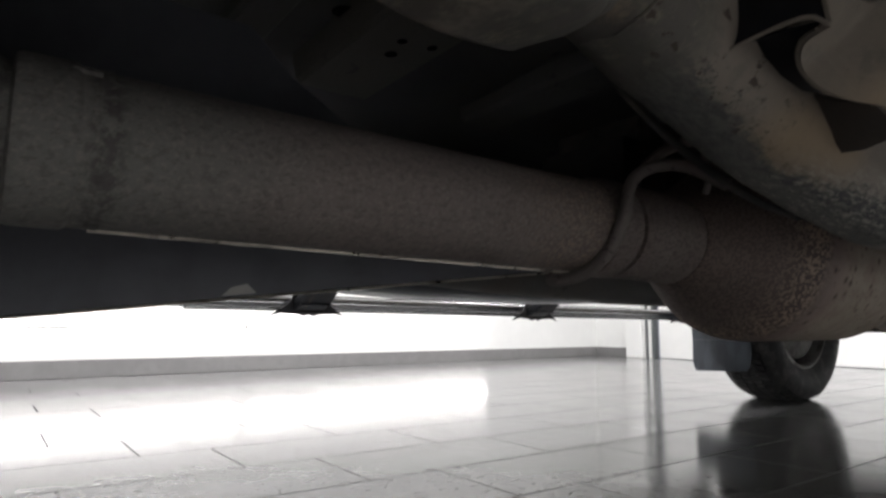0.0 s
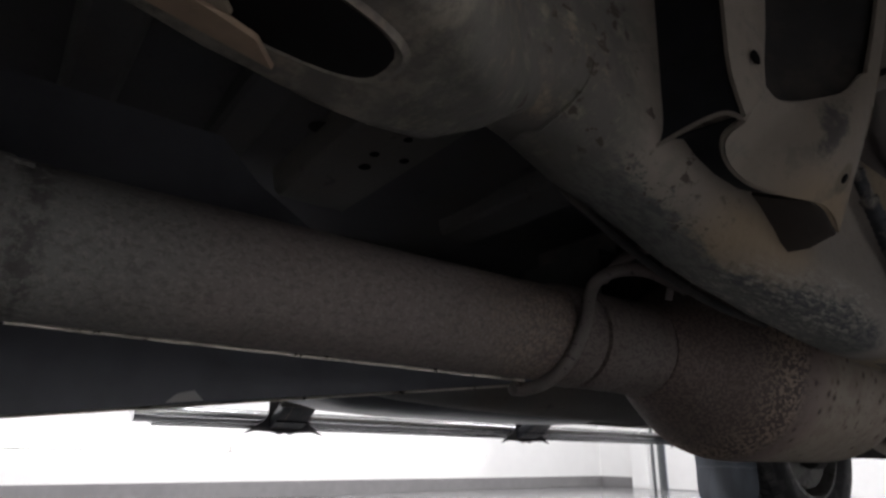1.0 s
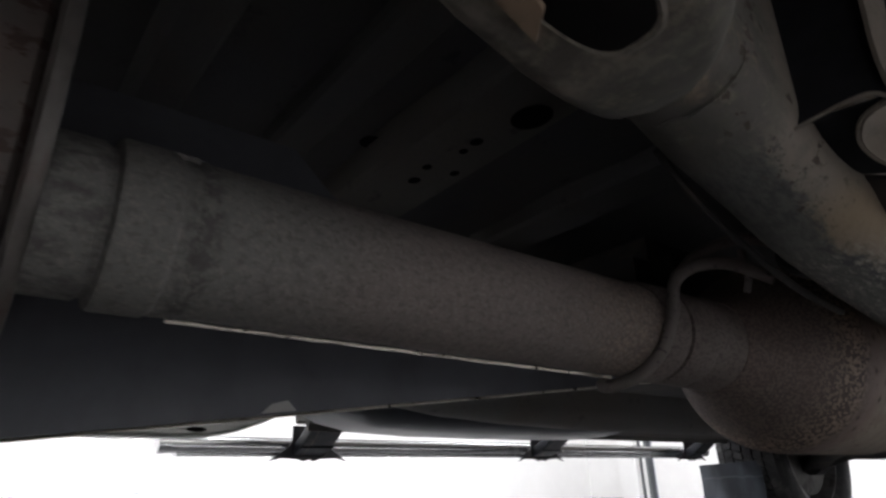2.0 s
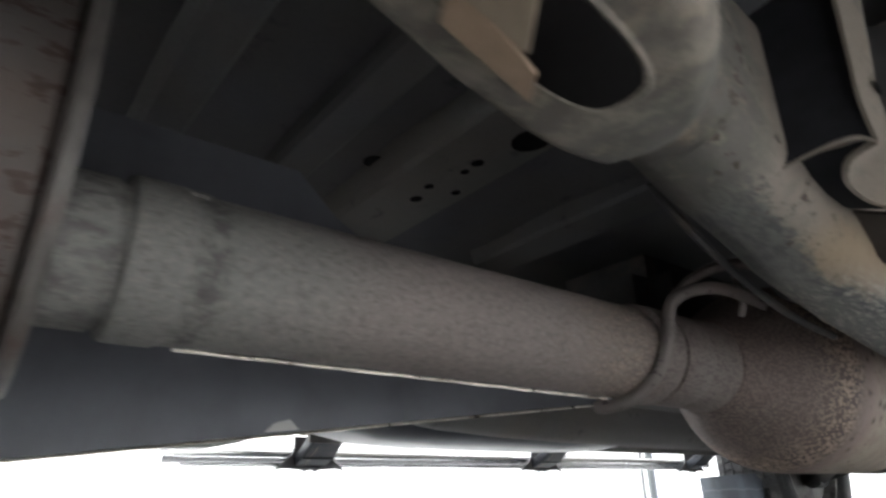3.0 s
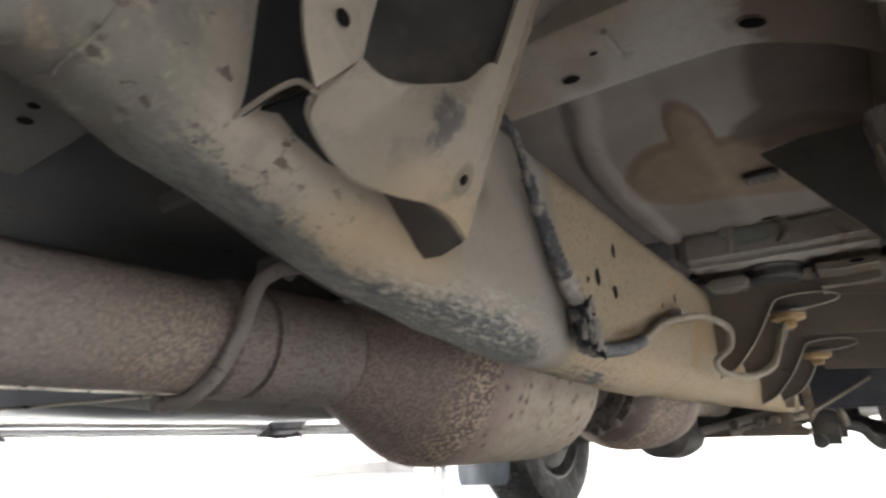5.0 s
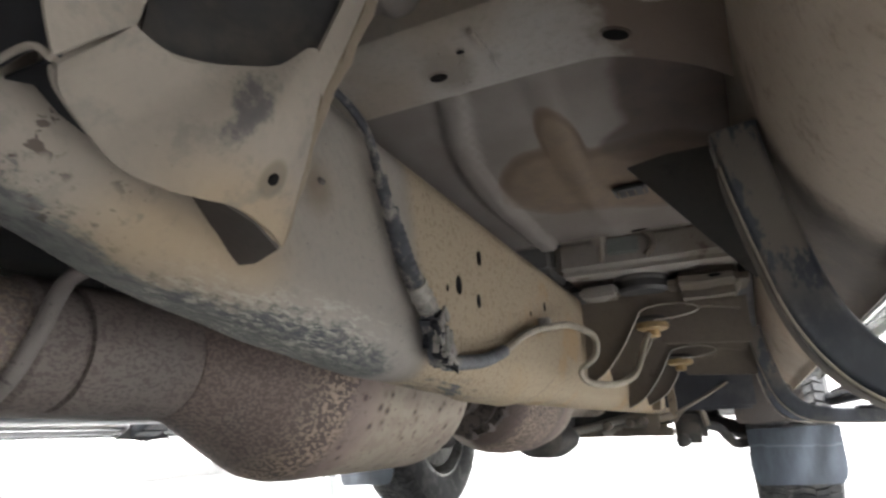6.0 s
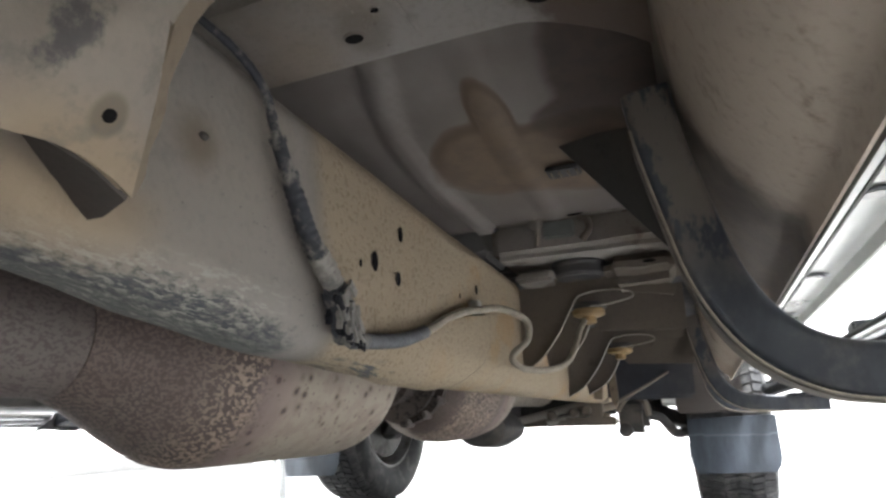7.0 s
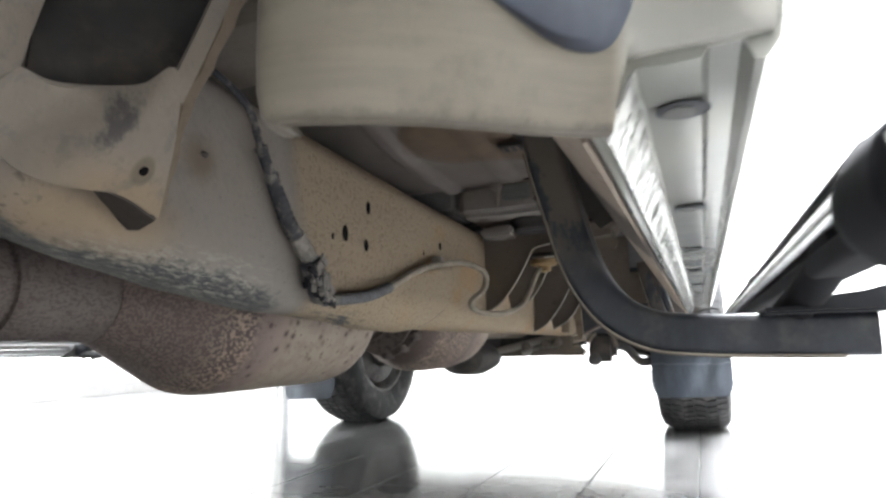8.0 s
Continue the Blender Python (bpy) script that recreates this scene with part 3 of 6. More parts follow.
T = 0.15


def wall(name, x0, x1, y0, y1, z0, z1, label, mat=None):
    return tagged(solid(name, box(x0, x1, y0, y1, z0, z1), mat or WALL), label, "wall", kind="structure")


LEAN = 0.120   # the west wall is not quite square to the others


def leaning(bm):
    for v in bm.verts:
        v.co.x += LEAN * (Y1 - v.co.y)
    return bm


tagged(solid("wall_west", leaning(box(X0 - T - 0.3, X0, Y0 - T, Y1 + T, 0, TOP)), WALL), "white painted wall above grey skirting", "wall", kind="structure")
wall("wall_south", X0, X1, Y0 - T, Y0, 0, TOP, "plain white painted wall")
wall("wall_east", X1, X1 + T, Y0 - T, Y1 + T, 0, TOP, "plain white painted wall")
# the front wall has a wide doorway between the column and the pier
DOOR0, DOOR1, DOORH = -4.05, -0.66, 2.4
wall("wall_north", X0, -4.42, Y1, Y1 + T, 0, TOP, "white painted wall beside the doorway")
wall("wall_north.001", DOOR1, X1, Y1, Y1 + T, 0, TOP, "white painted wall with grey skirting")
wall("wall_north.002", -4.42, DOOR1, Y1, Y1 + T, DOORH, TOP, "white painted wall above the doorway")
tagged(solid("ceiling", box(X0 - T, X1 + T, Y0 - T, Y1 + T, TOP, TOP + 0.1), CEIL), "plain white ceiling", "ceiling", kind="structure")
tagged(solid("column", box(-4.40, -4.19, Y1 - 0.10, Y1 + 0.12, 0, TOP, 0.006), WALL), "white square column at the doorway", "column", kind="structure")


def skirting(name, x0, x1, y0, y1):
    return tagged(solid(name, box(x0, x1, y0, y1, 0, 0.105, 0.004), SKIRT), "grey skirting board along the wall", "skirting", kind="structure")


tagged(solid("baseboard", leaning(box(X0, X0 + 0.014, Y0, Y1, 0, 0.105, 0.004)), SKIRT), "grey skirting board along the wall", "skirting", kind="structure")
skirting("baseboard.001", X0 + 0.016, -4.44, Y1 - 0.014, Y1)
skirting("baseboard.002", DOOR1 + 0.02, -0.02, Y1 - 0.014, Y1)
skirting("baseboard.003", 0.86, X1, Y1 - 0.014, Y1)


def doorway():
    root = tagged(new("door_1"), "wide white sliding door with thin grey frame", "door", kind="structure")
    root.location = ((DOOR0 + DOOR1) / 2, Y1, 0)
    inv = -Vector(root.location)

    def add(name, bm, mat):
        bmesh.ops.translate(bm, verts=bm.verts, vec=inv)
        ob = new(name, finish(bm, name, mat))
        ob.parent = root
    add("jamb", box(-4.185, -4.160, Y1 - 0.03, Y1 + 0.05, 0, DOORH, 0.004), FRAME)
    add("jamb", box(-4.158, -4.105, Y1 - 0.02, Y1 + 0.05, 0, DOORH, 0.004), DOOR)
    add("jamb", box(-4.103, -4.075, Y1 - 0.04, Y1 + 0.05, 0, DOORH, 0.004), FRAME)
    width = (DOOR1 - DOOR0) / 3
    for i in range(3):
        add("door_leaf", box(DOOR0 + i * width + 0.004, DOOR0 + (i + 1) * width - 0.004, Y1 + 0.02, Y1 + 0.06, 0.004, DOORH - 0.004, 0.004), DOOR)
    return root


doorway()


def tube_lamp(y0, y1):
    """A bare tube in a slim white batten low on the wall."""
    root = tagged(new("wall_lamp"), "lit white tube lamp fixed low on the wall", "lamp", "tube lamps along the wall")
    root.location = (X0 + 0.02 + LEAN * (Y1 - (y0 + y1) / 2), (y0 + y1) / 2, 0.32)
    inv = -Vector(root.location)

    def add(name, bm, mat):
        leaning(bm)
        bmesh.ops.translate(bm, verts=bm.verts, vec=inv)
        ob = new(name, finish(bm, name, mat))
        ob.parent = root
    add("batten", box(X0, X0 + 0.022, y0, y1, 0.30, 0.34, 0.003), DOOR)
    add("tube", lathe(X0 + 0.042, 0.32, [(y0 + 0.005, 0.011), (y0 + 0.007, 0.014), (y1 - 0.007, 0.014), (y1 - 0.005, 0.011)], 16), TUBE)
    for e in (y0 + 0.004, y1 - 0.004):
        add("end_cap", lathe(X0 + 0.042, 0.32, [(e - 0.004, 0.016), (e + 0.004, 0.016)], 16), DOOR)
    return root


for k in range(3):
    tube_lamp(3.97 - 2.48 * (k + 1), 3.97 - 2.48 * k - 0.02)


# panels added where the unseen lamps hang
def ceiling_light(x, y):
    root = tagged(new("ceiling_light"), "added flat white ceiling light panel, lit, out of view", "lamp", "ceiling lights")
    root.location = (x, y, TOP)

    def add(name, bm, mat):
        ob = new(name, finish(bm, name, mat))
        ob.parent = root
    add("frame", box(-0.33, 0.33, -0.63, 0.63, -0.05, 0, 0.004), DOOR)
    add("diffuser", box(-0.3, 0.3, -0.6, 0.6, -0.056, -0.051), PANEL)
    return root


first_light = ceiling_light(*LAMPS[0])
for lx, ly in LAMPS[1:]:
    copy_thing(first_light, pose(lx, ly, TOP))

# ---- the truck ----
truck = tagged(new("pickup_truck"), "parked pickup truck with dusty beige underbody and rusty exhaust", "truck")
truck.location = BASE

# frame rails: height of the bottom and the top along the truck
RAIL_LOW = [(-2.2, 0.60), (-0.6, 0.62), (-0.2, 0.575), (0.05, 0.545), (0.20, 0.508), (0.28, 0.484), (0.36, 0.455), (0.50, 0.416), (0.60, 0.399), (0.70, 0.387), (0.88, 0.378), (1.1, 0.373), (1.4, 0.372), (3.5, 0.371)]
RAIL_TOP = [(-2.2, 0.74), (-0.2, 0.72), (0.2, 0.665), (0.5, 0.612), (0.7, 0.597), (1.1, 0.583), (1.34, 0.577), (1.42, 0.53), (3.5, 0.52)]


def frame_rail(x_in, x_out, label):
    ys = [-2.2 + 0.2 * i for i in range(9)] + [-0.5 + 0.04 * i for i in range(50)] + [1.5 + 0.2 * i for i in range(11)]
    rings = []
    for y in ys:
        lo, hi = lerp(RAIL_LOW, y), lerp(RAIL_TOP, y)
        w = abs(x_out - x_in)
        if y > 1.36:
            w -= 0.004
        rings.append([Vector(((x_in + x_out) / 2 + a, y, (lo + hi) / 2 + b)) for a, b in rrect(w, hi - lo, 0.040, 7)])
    return part("frame_rail", ring_faces(bmesh.new(), rings), DUST, None, label, 50)


rail = frame_rail(-0.27, -0.18, "dusty beige boxed rail with scraped lower edge")
rail_far = frame_rail(mirror_x(-0.27), mirror_x(-0.18), "grey boxed rail on the far side")
rail_far.data.materials[0] = DIM


def oval(cx, cy, rx, ry, n=20):
    return [(cx + rx * math.cos(i * math.tau / n), cy + ry * math.sin(i * math.tau / n)) for i in range(n)]


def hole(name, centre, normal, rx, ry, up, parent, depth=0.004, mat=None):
    """A punched hole: a thin lipped cap, near-black by default to paint inner shade."""
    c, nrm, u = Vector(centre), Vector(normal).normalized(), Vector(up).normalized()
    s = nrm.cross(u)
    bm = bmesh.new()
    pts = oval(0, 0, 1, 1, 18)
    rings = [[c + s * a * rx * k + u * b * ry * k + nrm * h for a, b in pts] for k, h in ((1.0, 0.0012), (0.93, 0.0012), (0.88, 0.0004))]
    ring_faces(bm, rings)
    return part(name, bm, mat or HOLESHADE, parent)


FLANGE = plain("dull_flange_paint", (0.27, 0.27, 0.25), 0.2, 0.35, 0.12, 40, 0.05)
PLUG = plain("grey_rubber_plug", (0.060, 0.062, 0.068), 0.5, 0, 0.3, 90, 0.1)
# near-black that paints the shade inside holes
HOLESHADE = plain("painted_hole_shade", (0.008, 0.007, 0.007), 0.9, 0, 0.1, 20, 0, 0.1)

# pits in the outer face of the rail
for y, z, rx, ry in ((0.812, 0.482, 0.0065, 0.0100), (0.868, 0.524, 0.0052, 0.0085), (0.862, 0.474, 0.0052, 0.0080), (1.105, 0.507, 0.004, 0.007), (0.785, 0.474, 0.002, 0.004), (1.04, 0.487, 0.002, 0.004)):
    hole("slot_hole", (-0.18, y, z), (1, 0, 0), rx, ry, (0, 0, 1), rail)

# the lower plate that laps over the rail's side, and its dark seam
def lap_plate():
    """A reinforcing plate wrapped under the rail's outer edge, its front end cut in a curve."""
    front = [(0.371, 1.003), (0.3856, 1.059), (0.411, 1.112), (0.4377, 1.1406), (0.478, 1.142)]
    rows = []
    for i in range(30):
        f = i / 29
        row = []
        for k in range(18):
            s = k / 17
            y = 0.80 + f * 0.34
            for _ in range(3):   # the cut end depends on the height, and the height on the place along the rail
                lo = lerp(RAIL_LOW, y)
                top = max(0.416 + 0.060 * f, lo + 0.046)
                if s < 0.4:
                    x, z = -0.18, top + (lo + 0.040 - top) * s / 0.4
                else:
                    a = (s - 0.4) / 0.6 * math.pi / 2
                    x, z = -0.22 + 0.040 * math.cos(a), lo + 0.040 - 0.040 * math.sin(a)
                y = 0.80 + f * (lerp(front, z) - 0.80)
            out = Vector((x + 0.22, 0, z - lo - 0.040)) if s >= 0.4 else Vector((1, 0, 0))
            row.append(Vector((x, y, z)) + out.normalized() * (-0.005 + 0.0095 * min(1.0, f * 2.5)))
        rows.append(row)
    seam = [p + Vector((0.0, 0.0005, 0.0)) for p in rows[-1]]
    plate = part("lap_plate", grid(rows, 0.003), DUST, rail, "dusty plate lapped under the rail", 60)
    part("dark_seam", sweep(seam, circle(0.0030, 6), up=(0, 1, 0)), DARKPLATE, plate)
    return plate


lap_plate()


def spring_hanger():
    """The tongue-shaped pressing under the kick-up: a rounded nose, and a long slot in its bottom."""
    left = [(-0.25, -0.135), (0.0, -0.191), (0.05, -0.209), (0.10, -0.222), (0.15, -0.231), (0.19, -0.2345), (0.23, -0.235), (0.27, -0.232), (0.31, -0.225)]
    right = [(-0.25, -0.04), (0.0, -0.082), (0.06, -0.094), (0.12, -0.108), (0.16, -0.124), (0.19, -0.141), (0.22, -0.163), (0.25, -0.185), (0.28, -0.200), (0.31, -0.205)]
    low = [(-0.25, 0.52), (-0.10, 0.455), (0.0, 0.441), (0.165, 0.439), (0.205, 0.443), (0.235, 0.457), (0.26, 0.474), (0.285, 0.490), (0.31, 0.50)]
    rings = []
    for i in range(34):
        y = -0.25 + 0.56 * i / 33
        a, b, lo = lerp(left, y), lerp(right, y), lerp(low, y)
        w = max(b - a, 0.008)
        rings.append([Vector(((a + b) / 2 + p, y, (lo + 0.62) / 2 + q)) for p, q in rrect(w, 0.62 - lo, min(0.020, w * 0.45), 6)])
    bm = ring_faces(bmesh.new(), rings)
    return part("spring_hanger", bm, DUST, rail, "rounded dusty pressing with an oval slot", 55)


def stadium(rx, ry, n=32):
    """A long hole: an oval with flattened sides."""
    turn = [i * math.tau / n for i in range(n)]
    return [(math.copysign(abs(math.cos(t)) ** 0.62 * rx, math.cos(t)), math.copysign(abs(math.sin(t)) ** 0.8 * ry, math.sin(t))) for t in turn]


hanger_box = spring_hanger()
slot = bmesh.new()
ring_faces(slot, [[Vector((-0.1635 + a * k - 0.13 * b * k, 0.0965 + b * k, h)) for a, b in stadium(0.0220, 0.0595)] for k, h in ((1.12, 0.4405), (1.02, 0.4365), (0.95, 0.4375), (0.90, 0.4395))])
part("oval_slot", slot, DUST, hanger_box, "rolled slot rim")
# flat near-black cap, painted as the shade inside the slot
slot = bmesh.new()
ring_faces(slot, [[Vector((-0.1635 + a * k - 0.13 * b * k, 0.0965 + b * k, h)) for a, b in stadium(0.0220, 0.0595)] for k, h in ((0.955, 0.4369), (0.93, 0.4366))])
part("slot_shade_cap", slot, HOLESHADE, hanger_box)
tab_strip = sheet([(-0.1790, 0.0505, 0.4325), (-0.1635, 0.0430, 0.4335), (-0.1660, 0.0640, 0.4320), (-0.1790, 0.1020, 0.4320), (-0.1950, 0.1145, 0.4330)], (0.001, 0.0005, 0.002))
bead = spline([(-0.2433, 0.2895, 0.4808), (-0.2294, 0.2880, 0.4790), (-0.2210, 0.2915, 0.4780), (-0.2095, 0.2905, 0.4795), (-0.1964, 0.2940, 0.4855), (-0.1850, 0.2990, 0.4995), (-0.1803, 0.3000, 0.5150)], 40)
part("weld_bead", sweep(bead, circle(0.0010, 8), grow=lambda t: 1.0 + 0.25 * math.sin(t * 70)), DUST, hanger_box, "low dusty weld bead")
part("bent_tab", tab_strip, BUSHED, hanger_box, "small bent tan tab")
part("bent_tab", sheet([(-0.1635, 0.0430, 0.4335), (-0.1490, 0.0400, 0.4345), (-0.1465, 0.0700, 0.4345), (-0.1725, 0.0905, 0.4330), (-0.1660, 0.0640, 0.4318)], (0.001, 0.0005, 0.0015)), RUSTTAN, hanger_box)
part("brake_pipe", pipe([(-0.281, 0.352, 0.503), (-0.282, 0.38, 0.486), (-0.284, 0.44, 0.462), (-0.285, 0.52, 0.438), (-0.287, 0.60, 0.425), (-0.288, 0.68, 0.42)], 0.0038, 30, 8), DARK, rail)
part("plug_weld", lathe(-0.180, 0.514, [(0.579, 0.001), (0.581, 0.0026), (0.585, 0.0026), (0.587, 0.001)], 12), DARK, rail)


def mount_bracket():
    """The hooked cab mount that stands out from the rail: a curved saddle between two legs."""
    low = spline([(-0.146, 0.504, 0.440), (-0.1395, 0.483, 0.4455), (-0.138, 0.463, 0.449), (-0.140, 0.443, 0.4475), (-0.145, 0.427, 0.4475), (-0.156, 0.412, 0.454), (-0.1615, 0.399, 0.467), (-0.151, 0.378, 0.4735), (-0.131, 0.364, 0.472)], 26)
    high = spline([(-0.104, 0.481, 0.508), (-0.099, 0.470, 0.528), (-0.110, 0.457, 0.513), (-0.124, 0.437, 0.507), (-0.130, 0.412, 0.501), (-0.130, 0.391, 0.503)], 26)
    rows = []
    for k in range(8):
        t = k / 7
        rows.append([a.lerp(b, t) + Vector((0.008, -0.004, -0.005)) * math.sin(math.pi * t) * math.sin(math.pi * min(1.0, i / 18)) for i, (a, b) in enumerate(zip(low, high))])
    ob = part("mount_bracket", grid(rows, 0.003), DUST, rail, "curved dusty cab mount with a dark scuff", 60)
    for edge_line in (low, high):
        part("rolled_edge", sweep(edge_line[1:-1], circle(0.0013, 8)), DUST, ob)
    # the two legs that go up to the cab
    right = spline([(-0.104, 0.481, 0.508), (-0.096, 0.494, 0.55), (-0.088, 0.508, 0.60), (-0.082, 0.52, 0.66)], 8)
    part("bracket_leg", grid([right, [p + Vector((0.001, -0.011, 0.010)) for p in right]], 0.003), DUST, ob)
    left = spline([(-0.131, 0.364, 0.472), (-0.131, 0.355, 0.50), (-0.128, 0.352, 0.54), (-0.124, 0.352, 0.62)], 8)
    edge = spline([(-0.130, 0.391, 0.503), (-0.130, 0.396, 0.525), (-0.127, 0.402, 0.56), (-0.12, 0.405, 0.63)], 8)
    part("bracket_leg", grid([[a.lerp(b, k / 4) + Vector((0.004, 0, 0)) * math.sin(math.pi * k / 4) for k in range(5)] for a, b in zip(left, edge)], 0.003), DUST, ob)
    hole("bolt_hole", (-0.1225, 0.372, 0.511), (0.99, -0.1, -0.05), 0.0042, 0.0050, (0, 0, 1), ob)
    brim = spline([(-0.147, 0.5035, 0.4405), (-0.126, 0.4925, 0.474), (-0.1045, 0.4815, 0.508), (-0.0965, 0.4945, 0.55), (-0.0885, 0.5085, 0.60)], 16)
    part("side_flange", grid([[p + Vector((-0.004, 0.011, 0.006)) * (j * 0.5) * (0.22 + 0.85 * i / 15) + Vector((0.0005, 0.0012 * math.sin(i * 2.1) + 0.0006 * math.sin(i * 5.3 + j), 0.0008 * math.sin(i * 3.7))) for i, p in enumerate(brim)] for j in range(5)], 0.0025), RUSTTAN, ob, "rusty tan side flange", 60)
    # the rolled lip from the crest back to the rail, under a matt black flap
    lip = spline([(-0.186, 0.362, 0.4765), (-0.168, 0.3615, 0.4785), (-0.150, 0.361, 0.4795), (-0.138, 0.3615, 0.478), (-0.131, 0.364, 0.472)], 14)
    part("rolled_lip", sweep(lip, circle(0.0015, 8)), DUST, ob)
    part("black_flap", grid([[p + Vector((0, 0.004, 0.001)) for p in lip], [p + Vector((0.0, 0.012, 0.14)) for p in lip]], 0.003), MATTBLACK, ob)
    # the web that closes the bracket against the rail; dark sheets paint the shade inside
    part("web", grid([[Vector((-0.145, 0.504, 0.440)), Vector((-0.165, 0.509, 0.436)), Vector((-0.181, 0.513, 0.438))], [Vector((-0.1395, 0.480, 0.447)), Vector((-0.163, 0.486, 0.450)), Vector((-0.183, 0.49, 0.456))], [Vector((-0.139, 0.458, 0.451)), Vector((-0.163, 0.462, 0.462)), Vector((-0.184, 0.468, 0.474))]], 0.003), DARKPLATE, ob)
    rim = ((-0.1335, 0.3675, 0.4765), (-0.150, 0.380, 0.4775), (-0.1595, 0.399, 0.4705), (-0.1555, 0.4135, 0.4585), (-0.1455, 0.4285, 0.4520), (-0.1405, 0.444, 0.4520))
    foot = ((-0.1835, 0.374, 0.486), (-0.1815, 0.386, 0.489), (-0.1812, 0.398, 0.481), (-0.1812, 0.419, 0.474), (-0.1812, 0.448, 0.471), (-0.1812, 0.462, 0.473))
    # black sheet standing for the shadow gap between saddle and rail
    part("gap_shade", grid([[Vector(a).lerp(Vector(b), k / 3) for k in range(4)] for a, b in zip(rim, foot)], 0.0015), MATTBLACK, ob)
    # dark sheet whose colour stands for the shade inside the bracket
    part("pocket_shade", grid([[p + Vector((-0.012, 0.012, -0.004)) for p in high], [p + Vector((0.022 - 0.052 * i / 25, 0.030, 0.11)) for i, p in enumerate(high)]], 0.003), DARK, ob)
    c, nrm = Vector((-0.1226, 0.4717, 0.4625)), Vector((0.81, 0.07, -0.58)).normalized()
    s = nrm.cross(Vector((0, 0, 1))).normalized()
    u = s.cross(nrm)
    ring = bmesh.new()
    ring_faces(ring, [[c + s * a * r + u * b * r + nrm * h for a, b in oval(0, 0, 1, 1, 14)] for r, h in ((0.0034, -0.0008), (0.0034, 0.0004), (0.0028, 0.0007))])
    # near-black disc painting the shade in the bolt's hole
    part("bolt_hole", ring, HOLESHADE, ob)
    return ob


mount_bracket()


def wiring():
    """The taped loom that hangs down the rail, its broken plug, and the thin hose that goes on from it."""
    cable = spline([(-0.188, 0.562, 0.604), (-0.175, 0.5935, 0.589), (-0.170, 0.615, 0.577), (-0.169, 0.630, 0.563), (-0.169, 0.6456, 0.532)], 30)
    loom = part("wiring_loom", sweep(cable, circle(0.0040, 10), grow=lambda t: 0.72 + 0.28 * t + 0.05 * math.sin(t * 60)), CABLE, rail, "black taped loom caked with dust", 60)
    sleeve = spline([(-0.1685, 0.643, 0.536), (-0.168, 0.6584, 0.511)], 12)
    part("cable_sleeve", sweep(sleeve, circle(0.0056, 12)), CABLE, loom)
    for p, q, r in (((-0.1685, 0.6425, 0.537), (-0.1685, 0.645, 0.533), 0.0066), ((-0.168, 0.6565, 0.514), (-0.168, 0.659, 0.510), 0.0078)):
        part("collar", sweep([p, q], circle(r, 14)), CABLE, loom)
    wrap = spline([(-0.168, 0.6584, 0.511), (-0.167, 0.6706, 0.4912), (-0.167, 0.6847, 0.4711), (-0.1665, 0.699, 0.457)], 90)
    part("tape_wrap", sweep(wrap, circle(0.0066, 14), grow=lambda t: 1.0 + 0.28 * t + 0.05 * abs(math.sin(t * 26)) + 0.05 * math.sin(t * 71)), CABLE, loom, "dusty spiral tape")
    band = spline([(-0.1665, 0.697, 0.459), (-0.1655, 0.7188, 0.4396)], 40)
    part("tape_band", sweep(band, circle(0.0090, 14), grow=lambda t: 1.0 + 0.05 * math.sin(t * 19) + 0.04 * math.sin(t * 53) + (0.10 if 0.42 < t < 0.5 else 0.0)), TAPE, loom, "pale worn tape")
    plug = box(-0.009, 0.009, -0.0115, 0.0115, -0.026, 0.024, 0.003)
    bmesh.ops.transform(plug, matrix=pose(-0.167, 0.7330, 0.4190, 35, 0, 6), verts=plug.verts)
    conn = part("connector", plug, CABLE, loom, "broken black plug")
    bits = random.Random(3)
    for k in range(26):
        w, h, d = bits.uniform(0.0015, 0.004), bits.uniform(0.003, 0.010), bits.uniform(0.001, 0.0028)
        clip = box(-d, d, -w, w, -h, h, 0.0006, 1)
        along, across = bits.uniform(-0.026, 0.022), bits.uniform(-0.012, 0.012)
        bmesh.ops.transform(clip, matrix=pose(-0.167, 0.7330, 0.4190, 35, 0, 6) @ pose(0.0100 if k % 2 else bits.uniform(-0.006, 0.009), across if k % 2 else -0.0125, along, bits.uniform(-30, 30), bits.uniform(-15, 15), 0), verts=clip.verts)
        part("clip", clip, MATTBLACK if k % 4 == 0 else TAPE, conn)
    for k in range(7):   # torn strands at its end
        a = Vector((-0.164 + 0.002 * (k % 3), 0.744 + 0.0022 * k, 0.405 - 0.001 * (k % 2)))
        part("strand", sweep([a, a + Vector((0.001, 0.003, -0.006)), a + Vector((0.002, 0.006 - 0.001 * k, -0.012 - 0.002 * (k % 3)))], circle(0.0009, 6)), MATTBLACK, conn)
    sleeve = spline([(-0.168, 0.752, 0.3975), (-0.167, 0.80, 0.402), (-0.168, 0.850, 0.409), (-0.170, 0.905, 0.423)], 110)
    part("corrugated_sleeve", sweep(sleeve, circle(0.0068, 12), grow=lambda t: 1.0 + 0.07 * math.sin(t * 190)), SLEEVE, loom, "grey corrugated sleeve")
